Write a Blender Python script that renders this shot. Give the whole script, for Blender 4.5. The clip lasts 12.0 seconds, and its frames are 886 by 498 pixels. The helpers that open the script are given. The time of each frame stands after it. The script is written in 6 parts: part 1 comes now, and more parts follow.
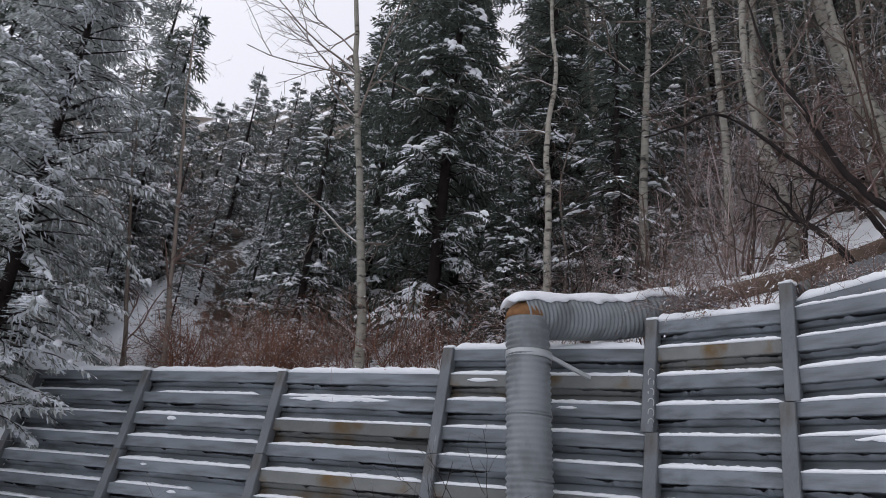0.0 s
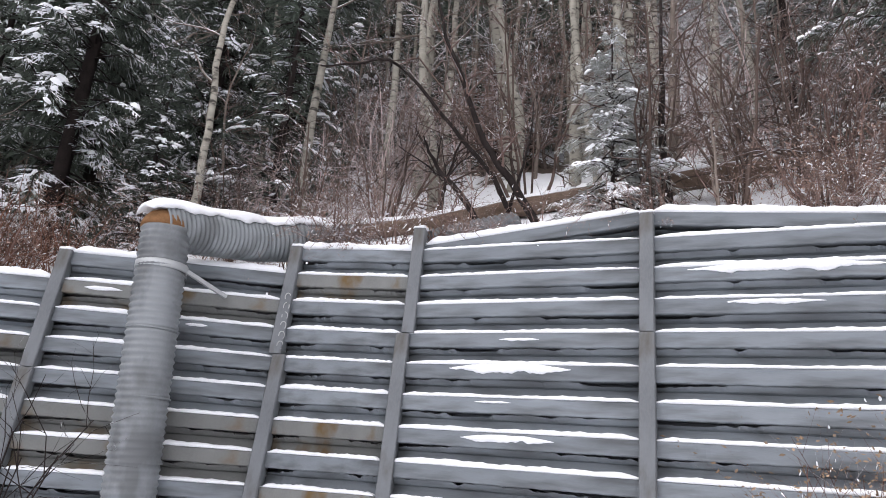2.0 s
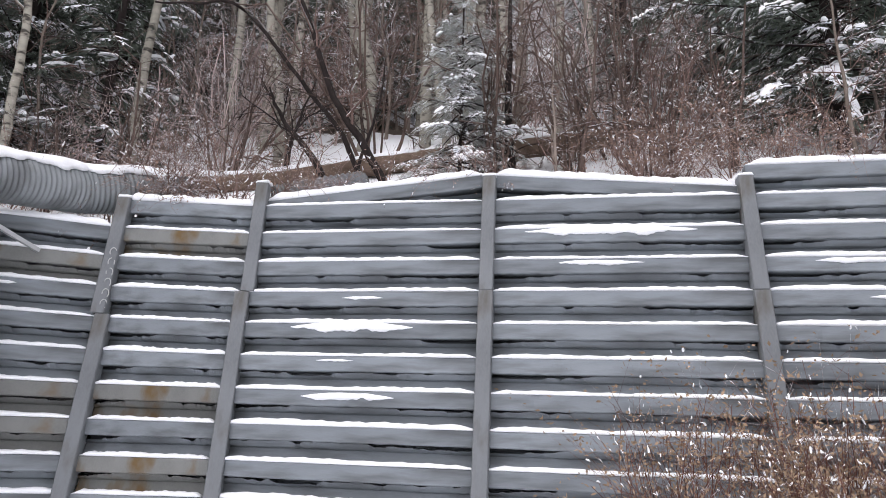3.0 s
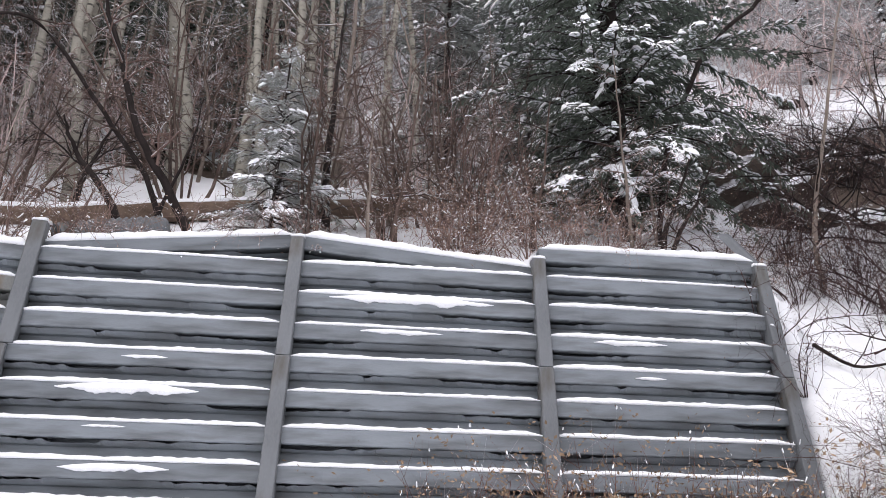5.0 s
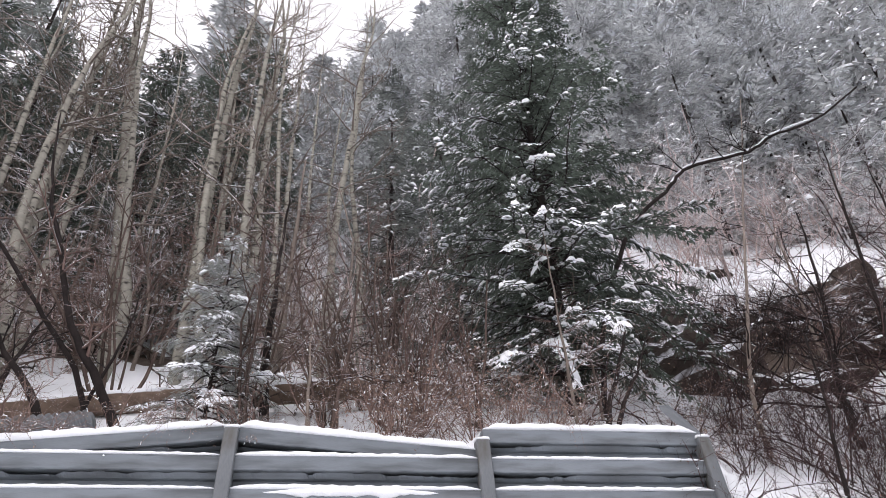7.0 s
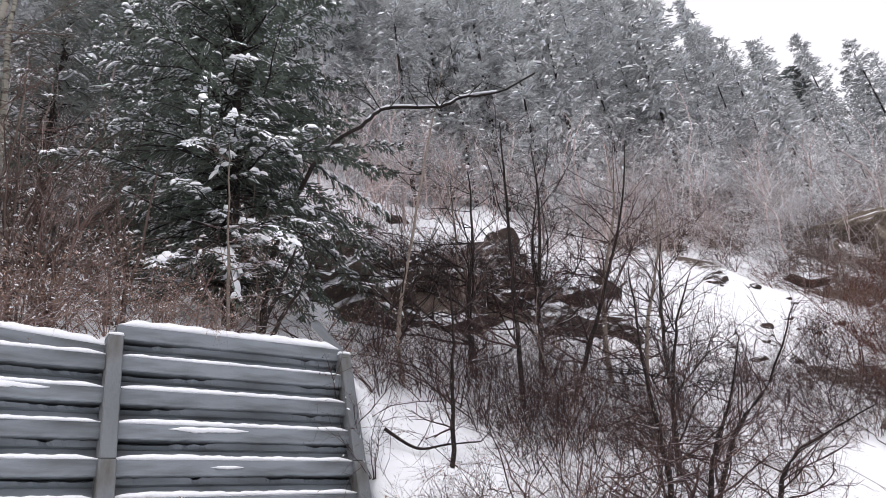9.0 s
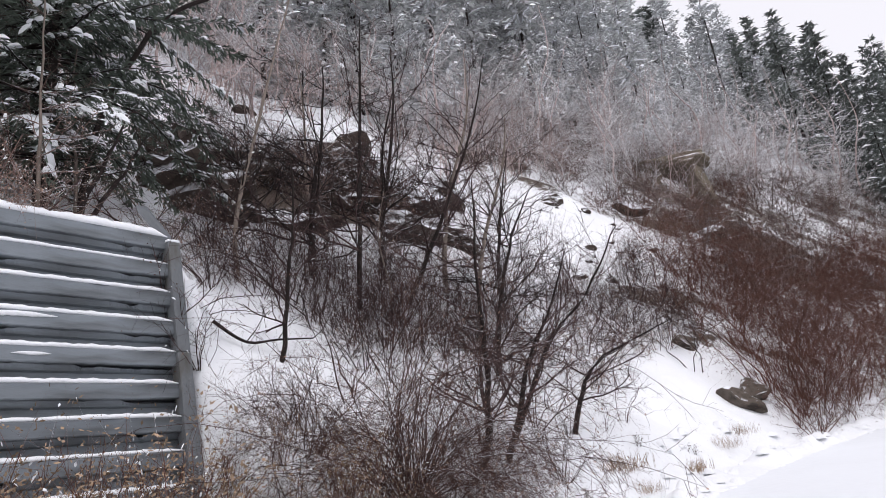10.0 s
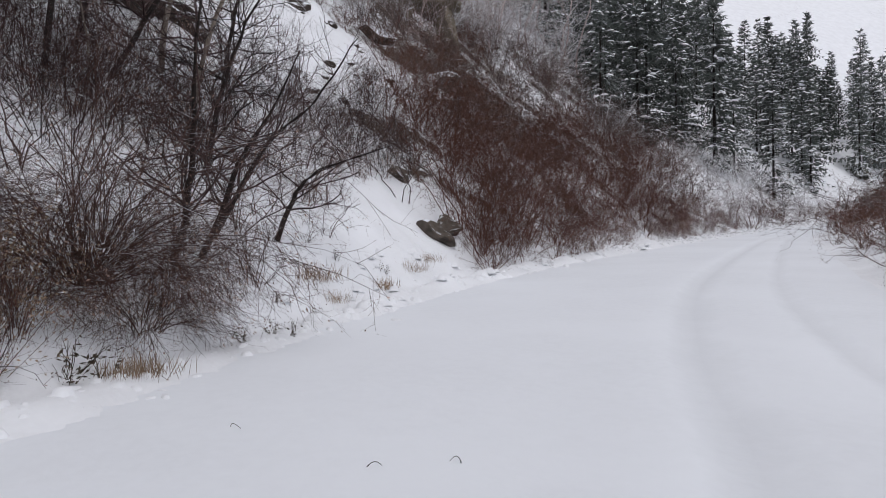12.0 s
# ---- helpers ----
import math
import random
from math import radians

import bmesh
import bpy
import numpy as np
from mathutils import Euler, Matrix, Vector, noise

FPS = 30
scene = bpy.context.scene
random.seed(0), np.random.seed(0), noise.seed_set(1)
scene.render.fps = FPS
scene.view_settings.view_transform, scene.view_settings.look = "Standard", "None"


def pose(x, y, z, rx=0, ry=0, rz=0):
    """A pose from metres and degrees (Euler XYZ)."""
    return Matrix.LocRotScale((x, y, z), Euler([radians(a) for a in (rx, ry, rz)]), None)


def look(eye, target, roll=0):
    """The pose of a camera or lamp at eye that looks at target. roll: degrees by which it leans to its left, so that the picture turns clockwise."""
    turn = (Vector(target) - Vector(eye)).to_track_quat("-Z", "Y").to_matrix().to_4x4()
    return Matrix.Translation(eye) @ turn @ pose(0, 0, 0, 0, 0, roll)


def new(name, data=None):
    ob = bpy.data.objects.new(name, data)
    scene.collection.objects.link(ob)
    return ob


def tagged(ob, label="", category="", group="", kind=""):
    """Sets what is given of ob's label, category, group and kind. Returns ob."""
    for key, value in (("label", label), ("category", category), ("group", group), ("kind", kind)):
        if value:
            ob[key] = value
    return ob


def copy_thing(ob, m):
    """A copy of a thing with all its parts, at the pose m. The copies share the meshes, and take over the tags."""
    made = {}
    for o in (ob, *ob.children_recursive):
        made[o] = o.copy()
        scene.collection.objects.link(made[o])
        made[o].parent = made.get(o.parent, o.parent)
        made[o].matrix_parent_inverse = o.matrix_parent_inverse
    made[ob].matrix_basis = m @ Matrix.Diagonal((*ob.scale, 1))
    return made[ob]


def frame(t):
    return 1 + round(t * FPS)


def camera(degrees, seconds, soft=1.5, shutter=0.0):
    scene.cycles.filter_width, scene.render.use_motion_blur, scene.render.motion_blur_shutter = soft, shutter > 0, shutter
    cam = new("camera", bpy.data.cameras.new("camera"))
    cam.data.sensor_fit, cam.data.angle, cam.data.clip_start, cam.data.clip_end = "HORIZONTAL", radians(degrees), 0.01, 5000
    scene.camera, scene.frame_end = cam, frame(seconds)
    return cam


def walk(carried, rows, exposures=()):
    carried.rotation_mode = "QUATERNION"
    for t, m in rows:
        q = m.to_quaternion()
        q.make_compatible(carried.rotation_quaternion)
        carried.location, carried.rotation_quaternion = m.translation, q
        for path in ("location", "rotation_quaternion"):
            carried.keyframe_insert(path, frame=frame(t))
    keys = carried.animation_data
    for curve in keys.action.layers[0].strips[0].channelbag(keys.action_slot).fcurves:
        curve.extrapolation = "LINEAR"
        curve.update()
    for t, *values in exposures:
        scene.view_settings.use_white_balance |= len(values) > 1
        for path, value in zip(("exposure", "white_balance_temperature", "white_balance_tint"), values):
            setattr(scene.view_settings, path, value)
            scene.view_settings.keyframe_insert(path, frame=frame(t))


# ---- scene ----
cam = camera(66.51, 12.0, soft=0.8)
PATH = [
    (0, -0.000, 0.000, 1.600, 111.65, -5.40, -0.83),
    (0.5, 0.006, 0.036, 1.596, 108.97, -4.58, -5.78),
    (1, 0.024, 0.068, 1.591, 108.13, -4.79, -13.72),
    (1.5, 0.073, 0.113, 1.592, 108.38, -4.07, -21.93),
    (2, 0.138, 0.143, 1.590, 108.00, -4.09, -30.58),
    (2.5, 0.197, 0.166, 1.590, 106.28, -2.16, -37.78),
    (3, 0.244, 0.149, 1.554, 105.51, -1.80, -42.98),
    (3.5, 0.283, 0.123, 1.546, 104.22, -1.53, -48.02),
    (5.5, 0.352, -0.042, 1.815, 113.11, -0.96, -61.03),
    (6, 0.317, -0.087, 1.852, 117.37, -0.45, -60.67),
    (6.5, 0.312, -0.113, 1.831, 122.39, 1.24, -59.39),
    (8.5, 0.531, -0.291, 1.607, 122.67, 4.60, -80.39),
    (9, 0.606, -0.315, 1.577, 117.09, 6.68, -88.99),
    (9.5, 0.653, -0.355, 1.568, 112.30, 7.87, -96.14),
    (10, 0.698, -0.382, 1.510, 107.61, 7.04, -102.76),
    (10.5, 0.763, -0.409, 1.445, 102.29, 5.50, -108.53),
    (11, 0.827, -0.459, 1.398, 96.26, 7.78, -116.68),
    (11.5, 0.887, -0.515, 1.387, 92.35, 2.73, -121.30),
    (12, 0.945, -0.571, 1.381, 90.90, 0.26, -127.07),
]
EXPOSURES = [(0.0, -0.12, 6300, 15), (0.7, 0.22, 6400, 16), (1.5, 0.62, 6550, 16), (3.5, 0.72, 6600, 16), (5.5, 0.55, 6600, 17), (6.5, 0.55, 6600, 17), (8.5, 0.5, 6600, 16), (9.2, 0.3, 6550, 16),
             (10.5, 0.1, 6500, 15), (11.2, -0.25, 6450, 14), (12.0, -0.4, 6400, 14)]
walk(cam, [(t, pose(x, y, z, a, b, c)) for t, x, y, z, a, b, c in PATH], EXPOSURES)

# ---- world and sun: a bright overcast winter sky ----
SUN_ELEV, SUN_AZ = 62.0, 300.0
world = bpy.data.worlds.new("overcast_sky")
scene.world = world
world.use_nodes = True
wn = world.node_tree.nodes
wl = world.node_tree.links
wn.clear()
sky = wn.new("ShaderNodeTexSky")
sky.sky_type = "NISHITA"
sky.sun_disc = False
sky.sun_elevation, sky.sun_rotation = radians(SUN_ELEV), radians(SUN_AZ)
sky.air_density, sky.dust_density = 1.0, 4.0
grey = wn.new("ShaderNodeHueSaturation")
grey.inputs["Saturation"].default_value = 0.12
cloud = wn.new("ShaderNodeMixRGB")
cloud.inputs["Fac"].default_value = 0.6
cloud.inputs["Color2"].default_value = (9.6, 9.8, 10.3, 1)
back = wn.new("ShaderNodeBackground")
back.inputs["Strength"].default_value = 0.115
wout = wn.new("ShaderNodeOutputWorld")
wl.new(sky.outputs[0], grey.inputs["Color"])
wl.new(grey.outputs[0], cloud.inputs["Color1"])
wl.new(cloud.outputs[0], back.inputs["Color"])
wl.new(back.outputs[0], wout.inputs["Surface"])

sun_data = bpy.data.lights.new("sun", "SUN")
sun_data.energy, sun_data.angle, sun_data.color = 0.7, radians(30), (1.0, 0.97, 0.93)
sun = new("sun", sun_data)
sun_from = Vector((math.sin(radians(SUN_AZ)) * math.cos(radians(SUN_ELEV)), math.cos(radians(SUN_AZ)) * math.cos(radians(SUN_ELEV)), math.sin(radians(SUN_ELEV))))
sun.matrix_world = look(sun_from * 60, (0, 0, 0))


# ---- materials ----
def material(name, color, rough=0.7, metal=0.0, vary=0.35, scale=6.0, fine=60.0, bump=0.25, snow=None, island=0.0,
             second=None, second_at=0.55, second_scale=3.0, stretch=(1, 1, 1), rand=0.0, spec=0.1):
    """Two scales of variation on a base colour, relief, an optional second colour in blotches, and snow lying on what faces up."""
    m = bpy.data.materials.new(name)
    m.use_nodes = True
    n, l = m.node_tree.nodes, m.node_tree.links
    b = n["Principled BSDF"]
    b.inputs["Metallic"].default_value = metal
    b.inputs["Specular IOR Level"].default_value = spec
    tc = n.new("ShaderNodeTexCoord")
    mp = n.new("ShaderNodeMapping")
    mp.inputs["Scale"].default_value = stretch
    l.new(tc.outputs["Object"], mp.inputs["Vector"])

    def noise_node(s, detail=4.0):
        t = n.new("ShaderNodeTexNoise")
        t.inputs["Scale"].default_value = s
        t.inputs["Detail"].default_value = detail
        l.new(mp.outputs[0], t.inputs["Vector"])
        return t.outputs["Fac"]

    def ramp(fac, lo, hi):
        r = n.new("ShaderNodeMapRange")
        r.inputs["From Min"].default_value, r.inputs["From Max"].default_value = lo, hi
        l.new(fac, r.inputs["Value"])
        return r.outputs[0]

    def mix(fac, a, c, blend="MIX"):
        x = n.new("ShaderNodeMixRGB")
        x.blend_type = blend
        for sock, v in ((x.inputs["Fac"], fac), (x.inputs["Color1"], a), (x.inputs["Color2"], c)):
            if isinstance(v, (int, float)):
                sock.default_value = v
            elif isinstance(v, tuple):
                sock.default_value = (*v, 1)
            else:
                l.new(v, sock)
        return x.outputs[0]

    big, small = noise_node(scale), noise_node(fine, 2.0)
    dark = tuple(c * (1 - vary) for c in color)
    light = tuple(min(1, c * (1 + vary)) for c in color)
    col = mix(ramp(big, 0.3, 0.7), dark, light)
    col = mix(ramp(small, 0.3, 0.7), col, mix(0.5, col, light))
    if second:
        col = mix(ramp(noise_node(second_scale, 5.0), second_at - 0.06, second_at + 0.06), col, second)
    geo = n.new("ShaderNodeNewGeometry")
    if island:
        r = ramp(geo.outputs["Random Per Island"], 0, 1)
        v = n.new("ShaderNodeMapRange")
        v.inputs["To Min"].default_value, v.inputs["To Max"].default_value = 1 - island, 1 + island
        l.new(r, v.inputs["Value"])
        hs = n.new("ShaderNodeHueSaturation")
        l.new(v.outputs[0], hs.inputs["Value"])
        l.new(col, hs.inputs["Color"])
        col = hs.outputs[0]
    if rand:
        oi = n.new("ShaderNodeObjectInfo")
        v = n.new("ShaderNodeMapRange")
        v.inputs["To Min"].default_value, v.inputs["To Max"].default_value = 1 - rand, 1 + rand
        l.new(oi.outputs["Random"], v.inputs["Value"])
        hs = n.new("ShaderNodeHueSaturation")
        l.new(v.outputs[0], hs.inputs["Value"])
        l.new(col, hs.inputs["Color"])
        col = hs.outputs[0]
    rough_out = None
    if snow is not None:
        sep = n.new("ShaderNodeSeparateXYZ")
        l.new(geo.outputs["Normal"], sep.inputs[0])
        add = n.new("ShaderNodeMath")
        add.operation = "MULTIPLY_ADD"
        add.inputs[1].default_value = 1.2
        l.new(noise_node(snow[1], 3.0), add.inputs[0])
        l.new(sep.outputs["Z"], add.inputs[2])
        fac = ramp(add.outputs[0], snow[0] + 0.5, snow[0] + 0.75)
        col = mix(fac, col, (0.82, 0.85, 0.90))
        rough_out = fac
    l.new(col, b.inputs["Base Color"])
    b.inputs["Roughness"].default_value = rough
    if bump:
        bp = n.new("ShaderNodeBump")
        bp.inputs["Strength"].default_value = bump
        bp.inputs["Distance"].default_value = 0.02
        l.new(small, bp.inputs["Height"])
        l.new(bp.outputs[0], b.inputs["Normal"])
    return m


SNOW = material("snow", (0.83, 0.85, 0.88), rough=0.75, vary=0.05, scale=1.5, fine=35, bump=0.35, spec=0.2)
GROUND = material("snowy_ground", (0.82, 0.84, 0.87), rough=0.8, vary=0.06, scale=0.8, fine=14, bump=0.5, spec=0.15)
ROAD = material("packed_road_snow", (0.80, 0.83, 0.87), rough=0.7, vary=0.04, scale=0.35, fine=9, bump=0.18, spec=0.2)
GALV = material("galvanised_steel", (0.192, 0.215, 0.236), spec=0.3, rough=0.55, metal=0.2, vary=0.18, scale=2.2, fine=45, bump=0.06,
                second=(0.110, 0.120, 0.128), second_at=0.56, second_scale=1.5, stretch=(0.35, 1, 2.2), rand=0.15)
GALV_RUST = material("rust_streaked_steel", (0.155, 0.160, 0.155), spec=0.3, rough=0.6, metal=0.2, vary=0.2, scale=2.2, fine=45, bump=0.08,
                     second=(0.125, 0.082, 0.036), second_at=0.57, second_scale=1.5, stretch=(0.7, 1, 0.8), rand=0.15)
POST_STEEL = material("post_steel", (0.155, 0.167, 0.178), spec=0.3, rough=0.55, metal=0.2, vary=0.18, scale=3, fine=50, bump=0.06,
                      second=(0.10, 0.095, 0.085), second_at=0.60, second_scale=2.5, stretch=(1, 1, 0.4))
PIPE_STEEL = material("corrugated_steel", (0.23, 0.248, 0.260), spec=0.3, rough=0.5, metal=0.2, vary=0.16, scale=2.5, fine=40, bump=0.05,
                      second=(0.15, 0.16, 0.167), second_at=0.57, second_scale=2.0, stretch=(1, 1, 0.45))
RUST = material("rusty_rim", (0.20, 0.105, 0.05), rough=0.85, vary=0.4, scale=9, fine=50, bump=0.2)
STRAP = material("bright_strap", (0.48, 0.50, 0.51), spec=0.3, rough=0.45, metal=0.4, vary=0.1, scale=4, fine=40, bump=0.05)
ASPEN = material("aspen_bark", (0.29, 0.275, 0.235), rough=0.85, vary=0.22, scale=3.5, fine=30, bump=0.3,
                 second=(0.06, 0.054, 0.048), second_at=0.60, second_scale=4.5, stretch=(1, 1, 2.6), rand=0.15)
BARK = material("grey_brown_bark", (0.19, 0.158, 0.136), rough=0.9, vary=0.35, scale=6, fine=45, bump=0.5, snow=(0.64, 3.0), stretch=(1, 1, 0.5), rand=0.25)
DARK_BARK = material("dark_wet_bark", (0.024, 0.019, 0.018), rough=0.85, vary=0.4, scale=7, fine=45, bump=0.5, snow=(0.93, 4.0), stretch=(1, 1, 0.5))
STEM_BARK = material("brown_stem_bark", (0.095, 0.070, 0.060), rough=0.9, vary=0.35, scale=6, fine=45, bump=0.4, snow=(0.80, 4.0), stretch=(1, 1, 0.5), island=0.3, rand=0.25)
TWIG = material("brown_twig", (0.19, 0.130, 0.113), rough=0.85, vary=0.3, scale=2.5, fine=30, bump=0, snow=(0.70, 5.0), island=0.35, rand=0.2)
RED_TWIG = material("reddish_twig", (0.108, 0.053, 0.042), rough=0.85, vary=0.3, scale=2.5, fine=30, bump=0, snow=(0.93, 5.0), island=0.35, rand=0.2)
FROST_TWIG = material("frosted_twig", (0.66, 0.645, 0.65), rough=0.9, vary=0.25, scale=0.8, fine=20, bump=0, snow=(0.45, 3.0), island=0.3, rand=0.2)
HAZE_TWIG = material("grey_pink_twig", (0.42, 0.34, 0.325), rough=0.9, vary=0.25, scale=0.8, fine=20, bump=0, snow=(0.70, 3.0), island=0.35, rand=0.2)
NEEDLE_WHITE = material("snow_frosted_needles", (0.11, 0.125, 0.115), rough=0.8, vary=0.3, scale=1.0, fine=20, bump=0, snow=(0.22, 3.0), island=0.35)
SAPLING_NEEDLE = material("sapling_needles", (0.36, 0.375, 0.355), rough=0.8, vary=0.3, scale=1.5, fine=20, bump=0, snow=(0.36, 3.0), island=0.4)
RIME_NEEDLE = material("rimed_needles", (0.33, 0.35, 0.335), rough=0.8, vary=0.35, scale=1.5, fine=20, bump=0, snow=(0.36, 3.0), island=0.5)
LEAF = material("dry_leaf", (0.33, 0.23, 0.185), rough=0.8, vary=0.35, scale=3, fine=30, bump=0, snow=(0.95, 5.0), island=0.5)
SPRIG_TWIG = material("purple_brown_twig", (0.058, 0.038, 0.037), rough=0.85, vary=0.3, scale=2.5, fine=30, bump=0, snow=(0.95, 5.0), island=0.4, rand=0.25)
BUSH_TWIG = material("bush_twig", (0.074, 0.044, 0.038), rough=0.85, vary=0.3, scale=2.5, fine=30, bump=0, snow=(0.95, 5.0), island=0.45, rand=0.1)
SLOPE_TWIG = material("slope_twig", (0.115, 0.090, 0.083), rough=0.9, vary=0.35, scale=1.5, fine=30, bump=0, snow=(0.88, 4.0), island=0.4, rand=0.25)
RUSSET_TWIG = material("russet_twig", (0.17, 0.088, 0.062), rough=0.85, vary=0.3, scale=2.5, fine=30, bump=0, snow=(0.95, 5.0), island=0.35, rand=0.2)
DARK_LEAF = material("dark_dry_leaf", (0.115, 0.058, 0.042), rough=0.8, vary=0.35, scale=3, fine=30, bump=0, island=0.5)
NEEDLE = material("spruce_needles", (0.098, 0.118, 0.097), rough=0.75, vary=0.35, scale=1.2, fine=25, bump=0, snow=(0.40, 3.5), island=0.45, rand=0.15)
# frosted hillside needles, with distance haze painted into the pale grey base colour
HAZED_HILL_NEEDLE = material("hazed_hill_needles", (0.41, 0.422, 0.418), rough=0.85, vary=0.4, scale=0.5, fine=8, bump=0, snow=(0.40, 1.5), island=0.4, rand=0.2)
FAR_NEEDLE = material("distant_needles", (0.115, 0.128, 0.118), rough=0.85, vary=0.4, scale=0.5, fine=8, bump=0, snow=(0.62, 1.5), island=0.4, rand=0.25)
NEEDLE_FROST = material("frosted_needles", (0.19, 0.205, 0.19), rough=0.8, vary=0.35, scale=1.0, fine=20, bump=0, snow=(0.36, 3.0), island=0.4, rand=0.15)
LOG = material("weathered_log", (0.14, 0.102, 0.078), rough=0.85, vary=0.4, scale=4, fine=40, bump=0.5, snow=(0.62, 2.0), stretch=(0.3, 2, 2))
ROCK = material("hillside_rock", (0.052, 0.041, 0.035), rough=0.9, vary=0.5, scale=1.8, fine=12, bump=0.8, snow=(0.60, 1.6))
BOULDER = material("grey_boulder", (0.105, 0.088, 0.075), rough=0.9, vary=0.4, scale=2.5, fine=18, bump=0.7, snow=(0.62, 2.2), second=(0.05, 0.042, 0.037), second_at=0.55, second_scale=2.0)
CAVE_ROCK = material("tan_rock", (0.15, 0.127, 0.098), rough=0.9, vary=0.35, scale=1.2, fine=8, bump=0.8, snow=(0.75, 1.0), stretch=(1, 1, 0.4))
GRASS = material("dry_grass", (0.27, 0.195, 0.135), rough=0.85, vary=0.3, scale=5, fine=40, bump=0, island=0.4)
LITTER = material("dead_plant", (0.075, 0.06, 0.045), rough=0.9, vary=0.4, scale=5, fine=40, bump=0, snow=(0.9, 5.0), island=0.4)
CHALK = material("chalk_mark", (0.42, 0.43, 0.43), rough=0.9, vary=0.1, bump=0)


def leaf_litter(m, color, lo=0.93, hi=1.02, size=3.5):
    """Brown leaf litter showing through the snow, by the ground's own map of it."""
    n, l = m.node_tree.nodes, m.node_tree.links
    b = n["Principled BSDF"]
    old = b.inputs["Base Color"].links[0].from_socket
    at_node = n.new("ShaderNodeAttribute")
    at_node.attribute_name = "litter"
    spots = n.new("ShaderNodeTexNoise")
    spots.inputs["Scale"].default_value, spots.inputs["Detail"].default_value, spots.inputs["Roughness"].default_value = size, 10.0, 0.75
    tc = n.new("ShaderNodeTexCoord")
    l.new(tc.outputs["Object"], spots.inputs["Vector"])
    add = n.new("ShaderNodeMath")
    l.new(at_node.outputs["Fac"], add.inputs[0])
    l.new(spots.outputs["Fac"], add.inputs[1])
    r = n.new("ShaderNodeMapRange")
    r.inputs["From Min"].default_value, r.inputs["From Max"].default_value = lo, hi
    l.new(add.outputs[0], r.inputs["Value"])
    mx = n.new("ShaderNodeMixRGB")
    mx.inputs["Color2"].default_value = (*color, 1)
    l.new(r.outputs[0], mx.inputs["Fac"])
    l.new(old, mx.inputs["Color1"])
    l.new(mx.outputs[0], b.inputs["Base Color"])


leaf_litter(GROUND, (0.10, 0.078, 0.064), 0.93, 1.02, 4.0)
leaf_litter(ROAD, (0.70, 0.725, 0.76), 0.55, 1.5, 1.2)

# ---- plan: the road's edge and the wall's line ----
EDGE = [(-60, 33), (-30, 19), (-12, 10.2), (-3, 6.3), (1.8, 4.2), (4.9, 1.2), (7.0, -1.8), (8.7, -4.0), (12.3, -9.9), (16.2, -19), (20.5, -31), (27, -52), (34, -78), (40, -102), (41, -125), (33, -150), (10, -185), (-40, -230)]
GRADE = 0.06
P, ZTOP, BATTER = 0.4064, 4.871, 0.16
LEFT_U, RIGHT_U = Vector((0.9165, -0.400)), Vector((0.6107, -0.7918))
LEFT_N, RIGHT_N = Vector((0.400, 0.9165)), Vector((0.7918, 0.6107))
POSTS = [(-8.36, 14.31), (-5.559, 13.085), (-2.703, 11.837), (0.077, 10.627), (2.907, 9.389), (4.295, 8.252), (6.199, 5.798), (8.102, 3.347), (9.949, 0.925)]
NORMALS = [LEFT_N] * 5 + [RIGHT_N] * 4
TOP_K = [3, 3, 3, 2, 1, 0, 0, 0]          # highest course of each bay
POST_K = [3.0, 2.97, 2.97, 1.95, 0.95, 0.15, 0.15, 0.4, 0.2]


def smooth_line(pts, step=1.0):
    pts = [Vector(p) for p in pts]
    out = []
    for i in range(len(pts) - 1):
        a, b, c, d = pts[max(i - 1, 0)], pts[i], pts[i + 1], pts[min(i + 2, len(pts) - 1)]
        k = max(2, int((c - b).length / step))
        for j in range(k):
            t = j / k
            out.append(0.5 * ((2 * b) + (c - a) * t + (2 * a - 5 * b + 4 * c - d) * t * t + (3 * b - a - 3 * c + d) * t ** 3))
    out.append(pts[-1])
    return np.array([tuple(v) for v in out])


EDGE_LINE = smooth_line(EDGE)
seg = np.hypot(*(EDGE_LINE[1:] - EDGE_LINE[:-1]).T)
EDGE_LEN = np.concatenate([[0], np.cumsum(seg)])
EDGE_LEN -= EDGE_LEN[np.argmin(np.hypot(EDGE_LINE[:, 0] - 4.5, EDGE_LINE[:, 1] - 1.6))]


